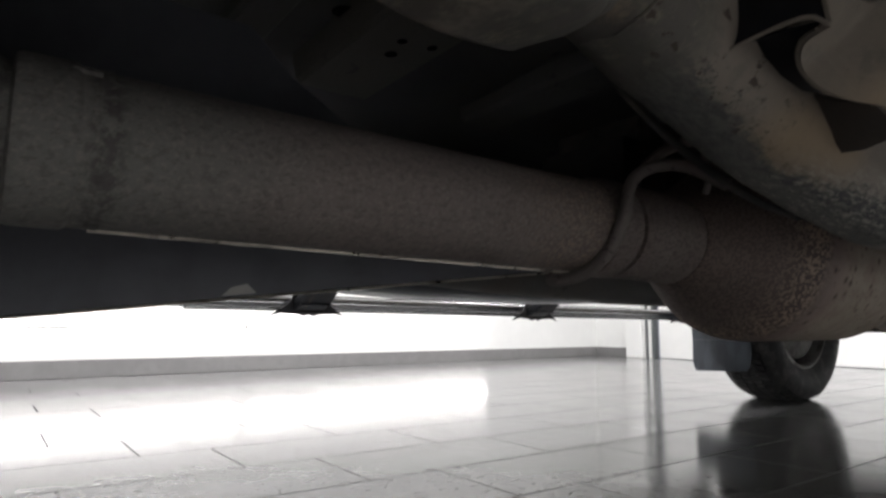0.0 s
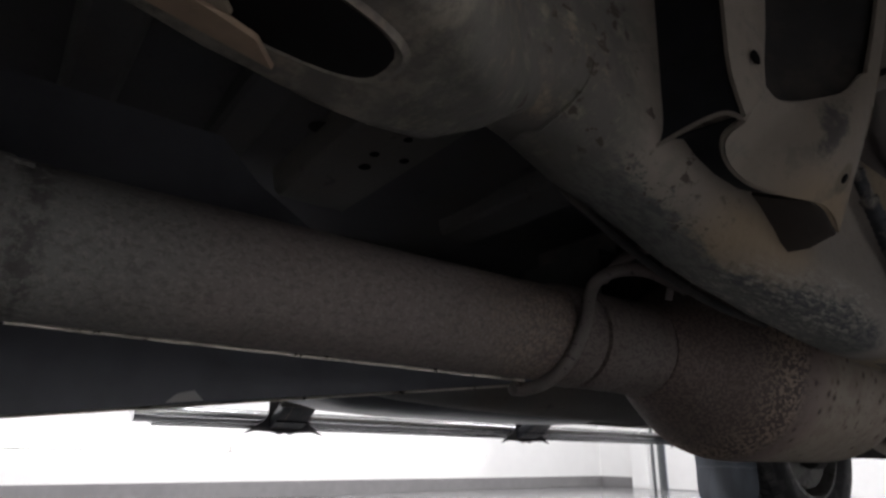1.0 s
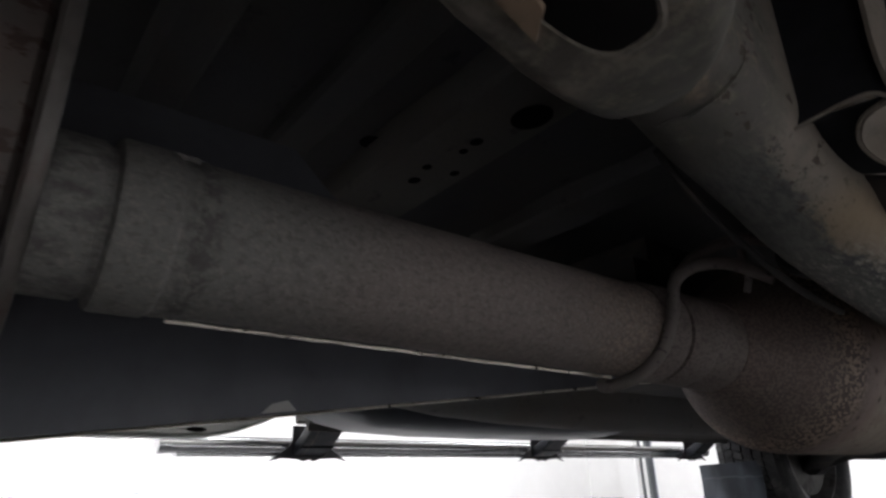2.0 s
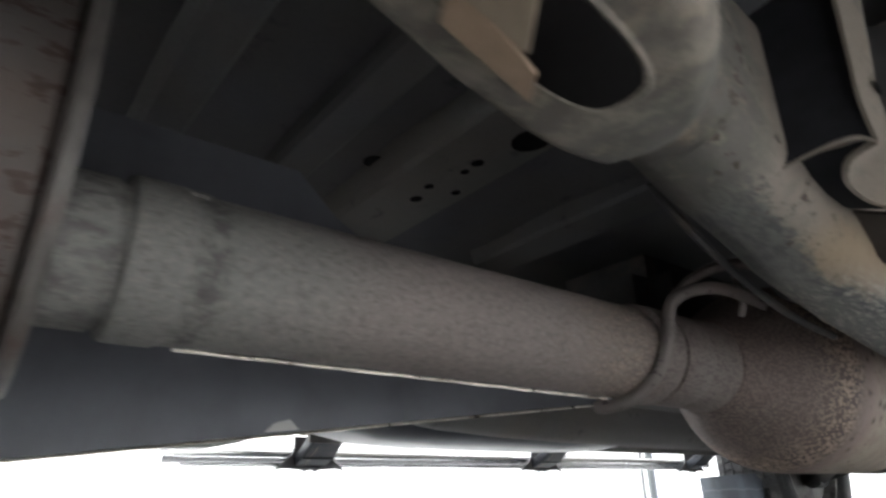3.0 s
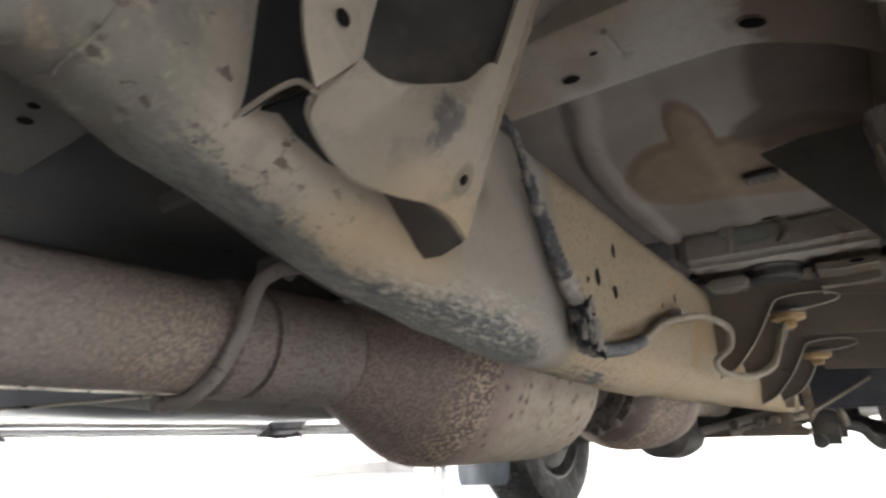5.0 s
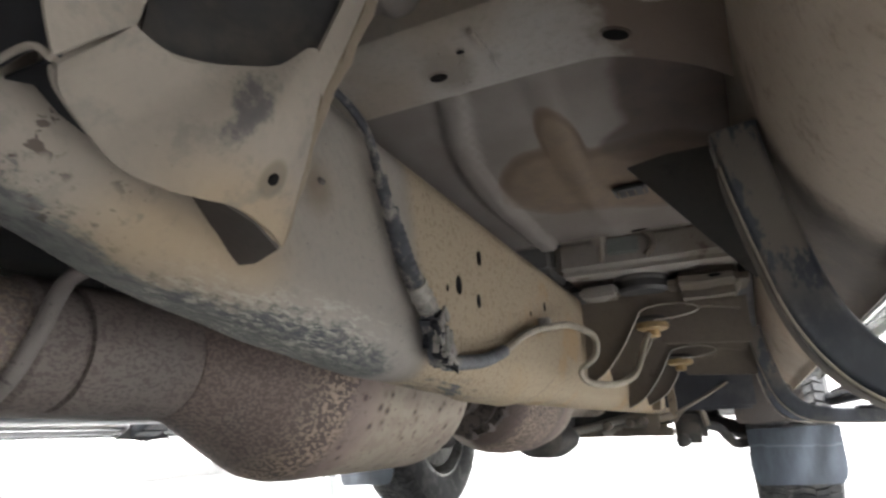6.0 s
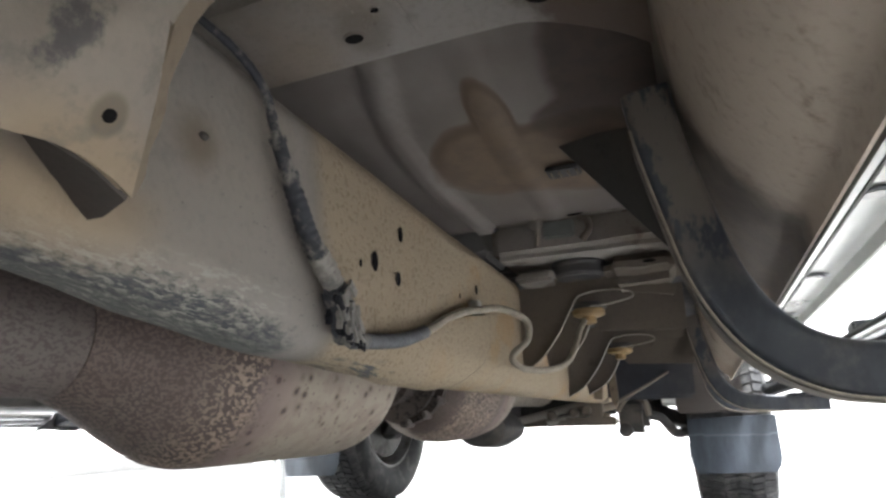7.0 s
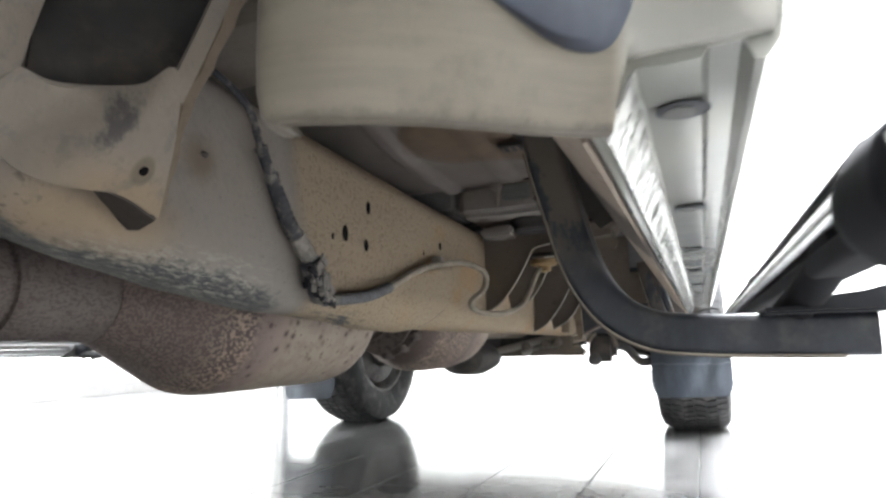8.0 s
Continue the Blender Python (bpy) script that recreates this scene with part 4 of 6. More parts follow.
    part("thin_hose", pipe([(-0.170, 0.895, 0.420), (-0.171, 0.940, 0.435), (-0.171, 0.975, 0.4485), (-0.169, 1.03, 0.464), (-0.166, 1.075, 0.473), (-0.150, 1.130, 0.481), (-0.128, 1.172, 0.468), (-0.129, 1.176, 0.440), (-0.146, 1.155, 0.418), (-0.140, 1.170, 0.402), (-0.115, 1.215, 0.399), (-0.092, 1.262, 0.412), (-0.084, 1.300, 0.440), (-0.080, 1.328, 0.468), (-0.074, 1.350, 0.488)], 0.0050, 110, 10), HOSE, loom, "thin dusty hose bent in a loop")
    part("hose_clip", box(-0.180, -0.163, 1.070, 1.080, 0.468, 0.486, 0.002), TAPE, loom)


wiring()


def outrigger(y, drop=0.0):
    """A cab outrigger: a curved arm out of the rail, open below, with a bushed mount at its rounded end."""
    def at(x, z, dy=0.0):
        return Vector((x, y + dy, z - drop))

    edge = spline([(-0.185, 0.405, 0), (-0.150, 0.425, 0), (-0.120, 0.460, 0), (-0.103, 0.487, 0), (-0.091, 0.508, 0), (-0.078, 0.527, 0), (-0.050, 0.533, 0)], 20)
    outline = [at(p.x, p.y) for p in edge] + [at(-0.016, 0.533), at(0.012, 0.525), at(0.035, 0.522), at(0.072, 0.515), at(0.078, 0.530), at(0.03, 0.548), at(-0.04, 0.557), at(-0.10, 0.557), at(-0.185, 0.548)]
    ob = part("outrigger", sheet(outline, (0, 0.004, 0)), BROWN, rail, "brown dusty curved outrigger", 50)
    lip = spline([(p.x, p.y, 0) for p in edge] + [(-0.016, 0.5325, 0), (0.006, 0.527, 0), (0.011, 0.5205, 0), (0.002, 0.515, 0), (-0.031, 0.5095, 0), (-0.060, 0.508, 0)], 50)
    part("flange", sweep([at(p.x, p.y, -0.004) for p in lip], rrect(0.008, 0.0022, 0.0009, 2)), MUD, ob, "thin pale folded edge")
    inner = spline([(-0.155, 0.412, 0), (-0.118, 0.432, 0), (-0.092, 0.462, 0), (-0.075, 0.495, 0)], 14)
    part("flange", sweep([at(p.x, p.y, 0.085) for p in inner], rrect(0.008, 0.0022, 0.0009, 2)), MUD, ob)
    part("arm_front", sheet([at(p.x, p.y, 0.088) for p in inner] + [at(-0.06, 0.478, 0.088), at(0.085, 0.470, 0.088), at(0.085, 0.55, 0.088), at(-0.18, 0.55, 0.088)], (0, 0.004, 0)), BROWN, ob)
    for name, mat, rows in (("bush", BUSH, ((0.020, 0.496), (0.027, 0.499), (0.028, 0.506), (0.026, 0.509))), ("mount_bolt", BUSH, ((0.008, 0.484), (0.012, 0.486), (0.012, 0.497))), ("washer", DARK, ((0.030, 0.509), (0.031, 0.513), (0.022, 0.520)))):
        bm = bmesh.new()
        ring_faces(bm, [[Vector((-0.069 + a, y + 0.035 + b, z - drop)) for a, b in oval(0, 0, r, r, 20)] for r, z in rows])
        part(name, bm, mat, ob)
    return ob


outrigger(1.335)
outrigger(1.72, 0.030)

# ---- exhaust, from the rear can forwards ----
PX, PZ = -0.455, 0.417
MX, MZ, TALL = -0.534, 0.503, 1.06
muffler = part("muffler", lathe(MX, MZ, [(-0.74, 0.06), (-0.72, 0.125), (-0.68, 0.142), (-0.066, 0.1445), (-0.050, 0.146), (-0.040, 0.135), (-0.032, 0.055)], 72, TALL), MUFFLER, None, "dull rusty rear silencer with a rolled seam", 40)
part("rolled_seam", lathe(MX, MZ, [(-0.045, 0.140), (-0.0445, 0.1545), (-0.042, 0.1585), (-0.038, 0.1590), (-0.034, 0.1570), (-0.033, 0.146), (-0.038, 0.130)], 72, TALL), SEAM, muffler, "pale worn seam", 40)
exhaust = part("exhaust_pipe", lathe(PX, PZ, [(-0.034, 0.0495), (-0.006, 0.0495), (-0.003, 0.047), (0.000, 0.047), (0.002, 0.0535), (0.005, 0.0545), (0.033, 0.0545), (0.036, 0.0525), (0.040, 0.053), (0.046, 0.052), (0.50, 0.0515), (0.535, 0.0515)], 64), PIPE, None, "long rust-brown exhaust pipe", 30)
# folded seam whose pale metal colour puts in the highlight along it
part("seam_flange", sweep([Vector((PX - 0.0172 + 0.0003 * math.sin(k * 2.3), 0.05 + 0.0155 * k, PZ - 0.0513 + 0.0002 * math.sin(k * 1.7))) for k in range(31)], circle(0.0015, 10), grow=lambda t: 1.0 + 0.12 * math.sin(t * 90)), EDGE, exhaust, "thin bright folded seam")
part("weld_ring", lathe(PX, PZ, [(0.044, 0.0515), (0.047, 0.0530), (0.050, 0.0526), (0.053, 0.0530), (0.056, 0.0515)], 64), PIPE, exhaust, "dark rough weld ring")
part("clamp_bolt", lathe(PX + 0.034, PZ + 0.040, [(0.030, 0.003), (0.046, 0.003)], 10), PIPE, exhaust)
neck = part("neck", lathe(PX + 0.002, PZ, [(0.530, 0.0515), (0.536, 0.0555), (0.566, 0.0565), (0.570, 0.0545), (0.571, 0.0495), (0.577, 0.0495), (0.578, 0.0540), (0.582, 0.0555), (0.625, 0.0560), (0.630, 0.0545), (0.636, 0.0560), (0.690, 0.0570), (0.697, 0.0575), (0.699, 0.0610), (0.708, 0.0620), (0.712, 0.058)], 64), NECK, None, "dark rusted pipe neck with welded rings", 30)
CX, CZ = -0.450, 0.417
can = part("canister", lathe(CX, CZ, [(0.690, 0.056), (0.700, 0.062), (0.716, 0.068), (0.75, 0.0865), (0.785, 0.105), (0.812, 0.1185), (0.828, 0.1255), (0.845, 0.129), (0.87, 0.1305), (1.0, 0.1305), (1.13, 0.1300), (1.152, 0.127), (1.164, 0.119), (1.170, 0.104), (1.172, 0.05)], 72), CAN, None, "rust-blistered exhaust can, tan metal in front", 40)
NECK2 = part("neck", lathe(CX, CZ, [(1.165, 0.058), (1.175, 0.060), (1.20, 0.049), (1.33, 0.047), (1.332, 0.058), (1.342, 0.058), (1.344, 0.047), (1.392, 0.050), (1.394, 0.080), (1.406, 0.080), (1.408, 0.064), (1.420, 0.064), (1.422, 0.090), (1.436, 0.091), (1.438, 0.07), (1.46, 0.07)], 40), NECKDARK, None, "rusty flanged joint between the cans")
part("canister", lathe(CX, CZ, [(1.438, 0.060), (1.444, 0.080), (1.458, 0.093), (1.48, 0.108), (1.51, 0.119), (1.55, 0.127), (1.60, 0.130), (1.72, 0.129), (1.80, 0.121), (1.88, 0.100), (1.93, 0.074), (2.0, 0.05), (2.7, 0.045)], 64), CAN2, None, "second rust-brown exhaust can")
for bx, by, bz in ((0.008, 1.415, -0.088), (0.074, 1.415, -0.048), (0.046, 1.412, -0.074)):
    part("flange_bolt", box(CX + bx - 0.008, CX + bx + 0.008, by - 0.016, by + 0.024, CZ + bz - 0.008, CZ + bz + 0.008, 0.003), NECKDARK, NECK2)


def pipe_hanger():
    rod = part("pipe_hanger", pipe([(PX - 0.026, 0.508, PZ - 0.060), (PX - 0.008, 0.510, PZ - 0.061), (PX + 0.020, 0.514, PZ - 0.055), (PX + 0.047, 0.520, PZ - 0.033), (PX + 0.060, 0.529, PZ + 0.002), (PX + 0.060, 0.538, PZ + 0.030), (PX + 0.065, 0.545, PZ + 0.047), (PX + 0.085, 0.553, PZ + 0.055), (PX + 0.115, 0.562, PZ + 0.050), (PX + 0.150, 0.575, PZ + 0.026)], 0.0068, 60, 12), ROD, None, "bent steel hanger rod hugging the pipe")
    part("foot", lathe(PX - 0.020, PZ - 0.060, [(0.500, 0.004), (0.502, 0.0085), (0.518, 0.0085), (0.520, 0.004)], 14, 0.9), ROD, rod)
    part("back_rod", pipe([(PX + 0.03, 0.60, PZ + 0.066), (PX + 0.065, 0.60, PZ + 0.085), (PX + 0.12, 0.60, PZ + 0.085), (PX + 0.18, 0.60, PZ + 0.05)], 0.0065, 30, 10), ROD, rod)
    part("hook", pipe([(PX + 0.112, 0.60, PZ + 0.075), (PX + 0.112, 0.605, PZ + 0.045), (PX + 0.105, 0.61, PZ + 0.030)], 0.004, 14, 8), ROD, rod)
    part("rubber_isolator", lathe(PX + 0.165, PZ + 0.055, [(0.60, 0.018), (0.605, 0.022), (0.64, 0.022), (0.645, 0.018)], 20), DARK, rod)


pipe_hanger()


# ---- fuel tank and the shields across the truck ----
def fuel_tank():
    side = [(-0.62, 0.235), (0.86, 0.407), (0.86, 0.44), (0.52, 0.47), (0.34, 0.545), (0.265, 0.594), (0.218, 0.643), (0.04, 0.656), (-0.62, 0.69)]
    rings = []
    for k, grow in ((0.0, 0.0), (0.02, 0.006), (0.20, 0.06), (0.22, 0.08)):
        ring = []
        for y, z in side:
            ring.append(Vector((-0.688 + 0.113 * y - k, y - grow * 0.3, z + (grow if z < 0.45 else -grow))))
        rings.append(ring)
    tank = part("fuel_tank", ring_faces(bmesh.new(), rings), TANK, None, "black plastic fuel tank", 30)
    trim = [Vector((-0.6872 + 0.113 * y, y, 0.235 + (y + 0.62) * 0.172 / 1.48)) for y in (-0.6, -0.2, 0.2, 0.6, 0.85)]
    part("lower_edge_line", sweep(trim, circle(0.0017, 6)), EDGE, tank, "thin pale line along the lower edge")
    y0, y1, h = 0.200, 0.236, 0.010
    z = lambda y: 0.307 + 0.116 * y
    part("sticker", sheet([(-0.6865 + 0.113 * y, y, zz) for y, zz in ((y0, z(y0) + 0.004), (y1, z(y1) + 0.004), (y1 - 0.01, z(y1) + 0.004 + h), (y0 + 0.01, z(y0) + 0.004 + h))], (-0.001, 0, 0)), PALE, tank)
    return tank


PALE = plain("faded_sticker", (0.46, 0.45, 0.43), 0.6, 0, 0.1, 60, 0.05)
fuel_tank()


def side_tank():
    """The rounded dark moulding between the far rail and the far sill."""
    rings = []
    for y in [0.50, 0.53, 0.58, 0.66, 0.8, 1.0, 1.2, 1.4, 1.50, 1.56, 1.59]:
        t = (y - 1.04) / 0.56
        s = max(0.05, 1 - abs(t) ** 6) ** 0.5
        rings.append([Vector((-1.22 + a * (0.6 + 0.4 * s), y, 0.505 - 0.0 + b * s)) for a, b in rrect(0.25, 0.265, 0.075, 6)])
    return part("side_tank", ring_faces(bmesh.new(), rings), SIDE, None, "smooth dark rounded side tank", 60)


SIDE = plain("dark_smooth_plastic", (0.05, 0.055, 0.065), 0.32, 0, 0.15, 12, 0.03)
side_tank()

# ---- cab floor above, with pressed channels across it ----
FLOOR_LOW = [(-2.2, 0.80), (-0.3, 0.78), (0.2, 0.76), (0.85, 0.745), (1.22, 0.735), (2.2, 0.72), (2.5, 0.80), (3.6, 0.82)]
rows = []
for j in range(30):
    y = -2.2 + 0.2 * j
    rows.append([Vector((BASE.x + (i - 12) * 0.072, y, lerp(FLOOR_LOW, y) + 0.004 * math.sin(i * 1.3))) for i in range(25)])
floor_pan = part("floor_pan", grid(rows, 0.004), PAN, None, "grimy dark cab floor pressing")


def channel(y0, y1, x0, x1, z, mat, holes=()):
    """A pressed hat channel across the floor."""
    sec = [(y0 - 0.03, z + 0.07), (y0 - 0.012, z + 0.06), (y0, z + 0.006), (y0 + 0.006, z), (y1 - 0.006, z), (y1, z + 0.006), (y1 + 0.012, z + 0.06), (y1 + 0.03, z + 0.07)]
    n = 16
    rows = [[Vector((x0 + (x1 - x0) * i / n, y, zz)) for y, zz in sec] for i in range(n + 1)]
    ob = part("floor_channel", grid(rows, 0.003), mat, floor_pan, "", 30)
    for x, y, r in holes:
        hole("punched_hole", (x, y, z - 0.0045), (0, 0, -1), r, r * 0.85, (0, 1, 0), ob)
    return ob


channel(0.385, 0.515, -0.93, -0.30, 0.708, DIM, ((-0.510, 0.472, 0.030), (-0.597, 0.453, 0.0105), (-0.627, 0.455, 0.0075), (-0.693, 0.440, 0.0085), (-0.738, 0.449, 0.011), (-0.685, 0.486, 0.0085)))
channel(0.735, 0.825, -0.93, -0.30, 0.715, RIBBED)
channel(0.245, 0.305, -0.93, -0.30, 0.735, RIBBED)
channel(0.055, 0.112, -0.93, -0.30, 0.73, RIBBED)
hole("punched_hole", (-0.742, 0.372, 0.747), (0, 0, -1), 0.018, 0.016, (0, 1, 0), floor_pan)


def near_floor():
    """The outer floor over the near rail: a flat sloping down forwards, a long rib, and the stepped flange."""
    z_at = [(0.60, 0.715), (0.78, 0.70), (0.86, 0.681), (1.05, 0.648), (1.22, 0.636)]
    rows = []
    for j in range(40):
        y = 0.60 + 0.62 * j / 39
        row = []
        for i in range(76):
            x = -0.34 + 0.47 * i / 75
            z = lerp(z_at, y)
            rx = lerp([(0.60, -0.150), (0.80, -0.177), (0.878, -0.2015), (0.935, -0.2135), (1.0, -0.2125), (1.12, -0.208), (1.22, -0.2)], y)
            r2 = lerp([(0.60, -0.075), (0.80, -0.080), (0.96, -0.092), (1.22, -0.080)], y)
            rib = max(0.0, min(1.0, 2.6 - abs(x - rx) / 0.0065)) * 0.011
            dip = max(0.0, min(1.0, 1.6 - abs(x - r2) / 0.012)) * 0.004
            row.append(Vector((x, y, z - rib - dip)))
        rows.append(row)
    ob = part("outer_floor", grid(rows, 0.003), STAIN, floor_pan, "pale floor pressing with brown water stains", 60)
    part("floor_flange", box(-0.34, 0.09, 1.218, 1.226, 0.6315, 0.6365, 0.0015), MUD, ob)
    for x in (-0.205, -0.052):
        hole("drain_slot", (x, 1.214, 0.634), (0, -1, 0), 0.014, 0.004, (0, 0, 1), ob)
    grille = box(-0.055, -0.012, 1.035, 1.068, 0.636, 0.642, 0.002)
    plug = part("drain_grommet", grille, DARK, ob, "dark ribbed grommet")
    for k in range(4):
        part("rib", box(-0.050 + 0.011 * k, -0.0475 + 0.011 * k, 1.042, 1.061, 0.633, 0.637, 0.001), BROWN, plug)
    for x, y in ((-0.225, 0.975), (-0.205, 0.985)):
        part("stud", lathe(x, 0.655, [(y, 0.004), (y + 0.02, 0.004)], 8), DARK, ob)
    return ob


def stain_material():
    g = Graph("stained_floor_steel", 0.75, 0, 0.35)
    y = g.op("ADD", g.axis(1), BASE.y)
    x = g.op("ADD", g.axis(0), BASE.x)
    n = g.noise(9, 4, 0.5)
    n2 = g.noise(45, 5, 0.6, None, 3.0)
    c = g.mix(g.step(n, 0.35, 0.65), (0.168, 0.149, 0.133), (0.138, 0.118, 0.103))
    c = g.mix(g.op("MULTIPLY", g.step(n2, 0.58, 0.75), 0.30), c, (0.16, 0.14, 0.12))
    wob = g.op("MULTIPLY", g.op("SUBTRACT", g.noise(28, 4, 0.5, None, 5.0), 0.5), 0.22)

    def blob(cx, cy, rx, ry):
        a = g.op("POWER", g.op("ABSOLUTE", g.op("MULTIPLY", g.op("SUBTRACT", x, cx), 1 / rx), 0), 2.0)
        b = g.op("POWER", g.op("ABSOLUTE", g.op("MULTIPLY", g.op("SUBTRACT", y, cy), 1 / ry), 0), 2.0)
        return g.op("ADD", g.op("SUBTRACT", 1.0, g.op("ADD", a, b)), wob)

    def join(blobs):
        m = blobs[0]
        for other in blobs[1:]:
            m = g.merge(m, other, 0.5)
        return m

    tan = join([blob(-0.120, 1.015, 0.078, 0.092), blob(-0.089, 0.945, 0.026, 0.102), blob(0.01, 1.04, 0.10, 0.10), blob(-0.05, 1.03, 0.06, 0.085)])
    brown = join([blob(0.085, 0.88, 0.105, 0.15), blob(0.03, 0.955, 0.085, 0.045)])
    # dried tide mark: darkest just inside its rear edge, paling forwards to a faint front edge
    rear = g.op("SUBTRACT", 1.0, g.step(y, 0.955, 1.045))
    inside = g.mix(g.step(g.noise(30, 5, 0.6, None, 8.0), 0.40, 0.62), (0.128, 0.088, 0.055), (0.104, 0.074, 0.049))
    c = g.mix(g.op("MULTIPLY", g.step(tan, -0.06, 0.30), 0.85), c, inside)
    c = g.mix(g.op("MULTIPLY", g.op("MULTIPLY", window(g, tan, 0.08, 0.42, 0.14), rear), 0.80), c, (0.078, 0.056, 0.038))
    c = g.mix(g.op("MULTIPLY", window(g, tan, 0.02, 0.14, 0.08), 0.35), c, (0.105, 0.072, 0.045))
    fade = g.op("SUBTRACT", 1.0, g.step(y, 0.90, 1.06))
    c = g.mix(g.op("MULTIPLY", g.op("MULTIPLY", g.step(brown, -0.06, 0.30), fade), 0.92), c, g.mix(g.step(n2, 0.4, 0.65), (0.060, 0.042, 0.033), (0.048, 0.035, 0.030)))
    g.colour(c)
    g.bump(n2, 0.25, 0.001)
    return g.m


def beam_material():
    """Dusty pale steel, rust-brown where the beam runs down into the sill."""
    g = Graph("stained_beam_steel", 0.82, 0, 0.3)
    x, y = g.op("ADD", g.axis(0), BASE.x), g.op("ADD", g.axis(1), BASE.y)
    mid, fine = g.noise(22, 6), g.noise(150, 4)
    c = g.mix(g.step(g.noise(6, 4), 0.38, 0.66), (0.245, 0.226, 0.205), (0.222, 0.186, 0.148))
    c = g.mix(g.op("MULTIPLY", g.step(mid, 0.60, 0.74), 0.6), c, (0.115, 0.095, 0.075))
    c = g.mix(g.op("MULTIPLY", g.step(fine, 0.45, 0.8), 0.25), c, (0.12, 0.10, 0.08))
    edge = g.op("ADD", x, g.op("MULTIPLY", g.op("SUBTRACT", g.noise(26, 6, 0.65, None, 5.0), 0.5), 0.09))
    c = g.mix(g.op("MULTIPLY", g.step(edge, -0.012, 0.022), 0.85), c, (0.088, 0.060, 0.043))
    # mud caked round the drain hole
    far = g.op("ADD", g.op("POWER", g.op("SUBTRACT", x, -0.140), 2.0), g.op("POWER", g.op("SUBTRACT", y, 0.718), 2.0))
    halo = g.op("SUBTRACT", 1.0, g.step(g.op("ADD", g.op("POWER", far, 0.5), g.op("MULTIPLY", g.op("SUBTRACT", mid, 0.5), 0.035)), 0.014, 0.036))
    c = g.mix(g.op("MULTIPLY", halo, 0.5), c, (0.125, 0.098, 0.072))
    g.colour(c)
    g.rough(mid, 0.7, 0.95)
    g.bump(g.op("ADD", fine, mid), 0.35, 0.0018)
    return g.m


STAIN = stain_material()
BEAM = beam_material()
near_floor()


def cross_beam():
    """The box section across the outer floor that sweeps down into the sill."""
    path = [(-0.42, 0.0), (-0.30, 0.0), (-0.15, 0.0), (-0.04, -0.001), (0.003, -0.005), (0.05, -0.024), (0.085, -0.044), (0.118, -0.072)]
    pts = spline([(x, 0, z) for x, z in path], 40)
    sec = [(0.66, 0.78), (0.662, 0.682), (0.668, 0.676), (0.755, 0.664), (0.763, 0.668), (0.768, 0.78)]
    rings = [[Vector((p.x, y, z + p.z)) for y, z in sec] for p in pts]
    beam = part("cross_beam", ring_faces(bmesh.new(), rings), BEAM, floor_pan, "dusty box beam with punched holes", 40)
    level, tilted = Vector((0, -0.137, -0.99)), Vector((-0.30, -0.130, -0.944))
    for x, y, z, r, nrm in ((-0.152, 0.724, 0.6683, 0.0092, level), (0.016, 0.724, 0.6588, 0.0115, tilted), (-0.118, 0.700, 0.6716, 0.004, level)):
        mid, across = Vector((x, y, z)), nrm.cross(Vector((0, 1, 0))).normalized()
        along = across.cross(nrm)
        lip = bmesh.new()
        ring_faces(lip, [[mid + across * a * r * k + along * b * r * 0.62 * k + nrm * h for a, b in oval(0, 0, 1, 1, 20)] for k, h in ((1.30, -0.0015), (1.2, 0.0008), (1.06, 0.0012), (0.98, 0.0004))])
        part("rolled_lip", lip, BEAM, beam)
        hole("punched_hole", tuple(mid + nrm * 0.0008), tuple(nrm), r, r * 0.62, tuple(along), beam)
    lumps = random.Random(5)
    for k in range(16):
        u, v, r = lumps.gauss(-0.131, 0.006), min(0.745, max(0.678, lumps.gauss(0.712, 0.014))), lumps.uniform(0.0008, 0.0018)
        clod = bmesh.new()
        bmesh.ops.create_icosphere(clod, subdivisions=1, radius=r, matrix=pose(u, v, 0.676 - (v - 0.668) * 0.138, 20 * k, 35 * k, 0))
        part("dried_mud", clod, BEAM, beam)
    part("weld_seam", box(-0.100, -0.094, 0.672, 0.762, 0.6655, 0.672, 0.0015), BEAM, beam)
    return beam


cross_beam()


def lumpy(bm, size, scale=22.0, cuts=5):
    """Sheet steel that is no longer true: knocked about by a few millimetres."""
    bmesh.ops.subdivide_edges(bm, edges=bm.edges[:], cuts=cuts, use_grid_fill=True)
    for v in bm.verts:
        v.co += noise.noise_vector(v.co * scale) * size
    return bm


def box_material():
    """Pale dusty steel with brown run-off in soft-edged patches."""
    g = Graph("run_stained_steel", 0.8, 0, 0.3)
    n, fine = g.noise(15, 6, 0.55), g.noise(150, 4)
    c = g.mix(g.step(g.noise(7, 3, 0.5, None, 4.0), 0.4, 0.62), (0.225, 0.205, 0.185), (0.180, 0.155, 0.128))
    c = g.mix(g.op("MULTIPLY", g.step(n, 0.52, 0.58), 0.75), c, (0.092, 0.066, 0.048))
    c = g.mix(g.op("MULTIPLY", g.step(fine, 0.5, 0.75), 0.25), c, (0.10, 0.085, 0.07))
    g.colour(c)
    g.bump(g.op("ADD", fine, n), 0.3, 0.0015)
    return g.m


BOXED = box_material()


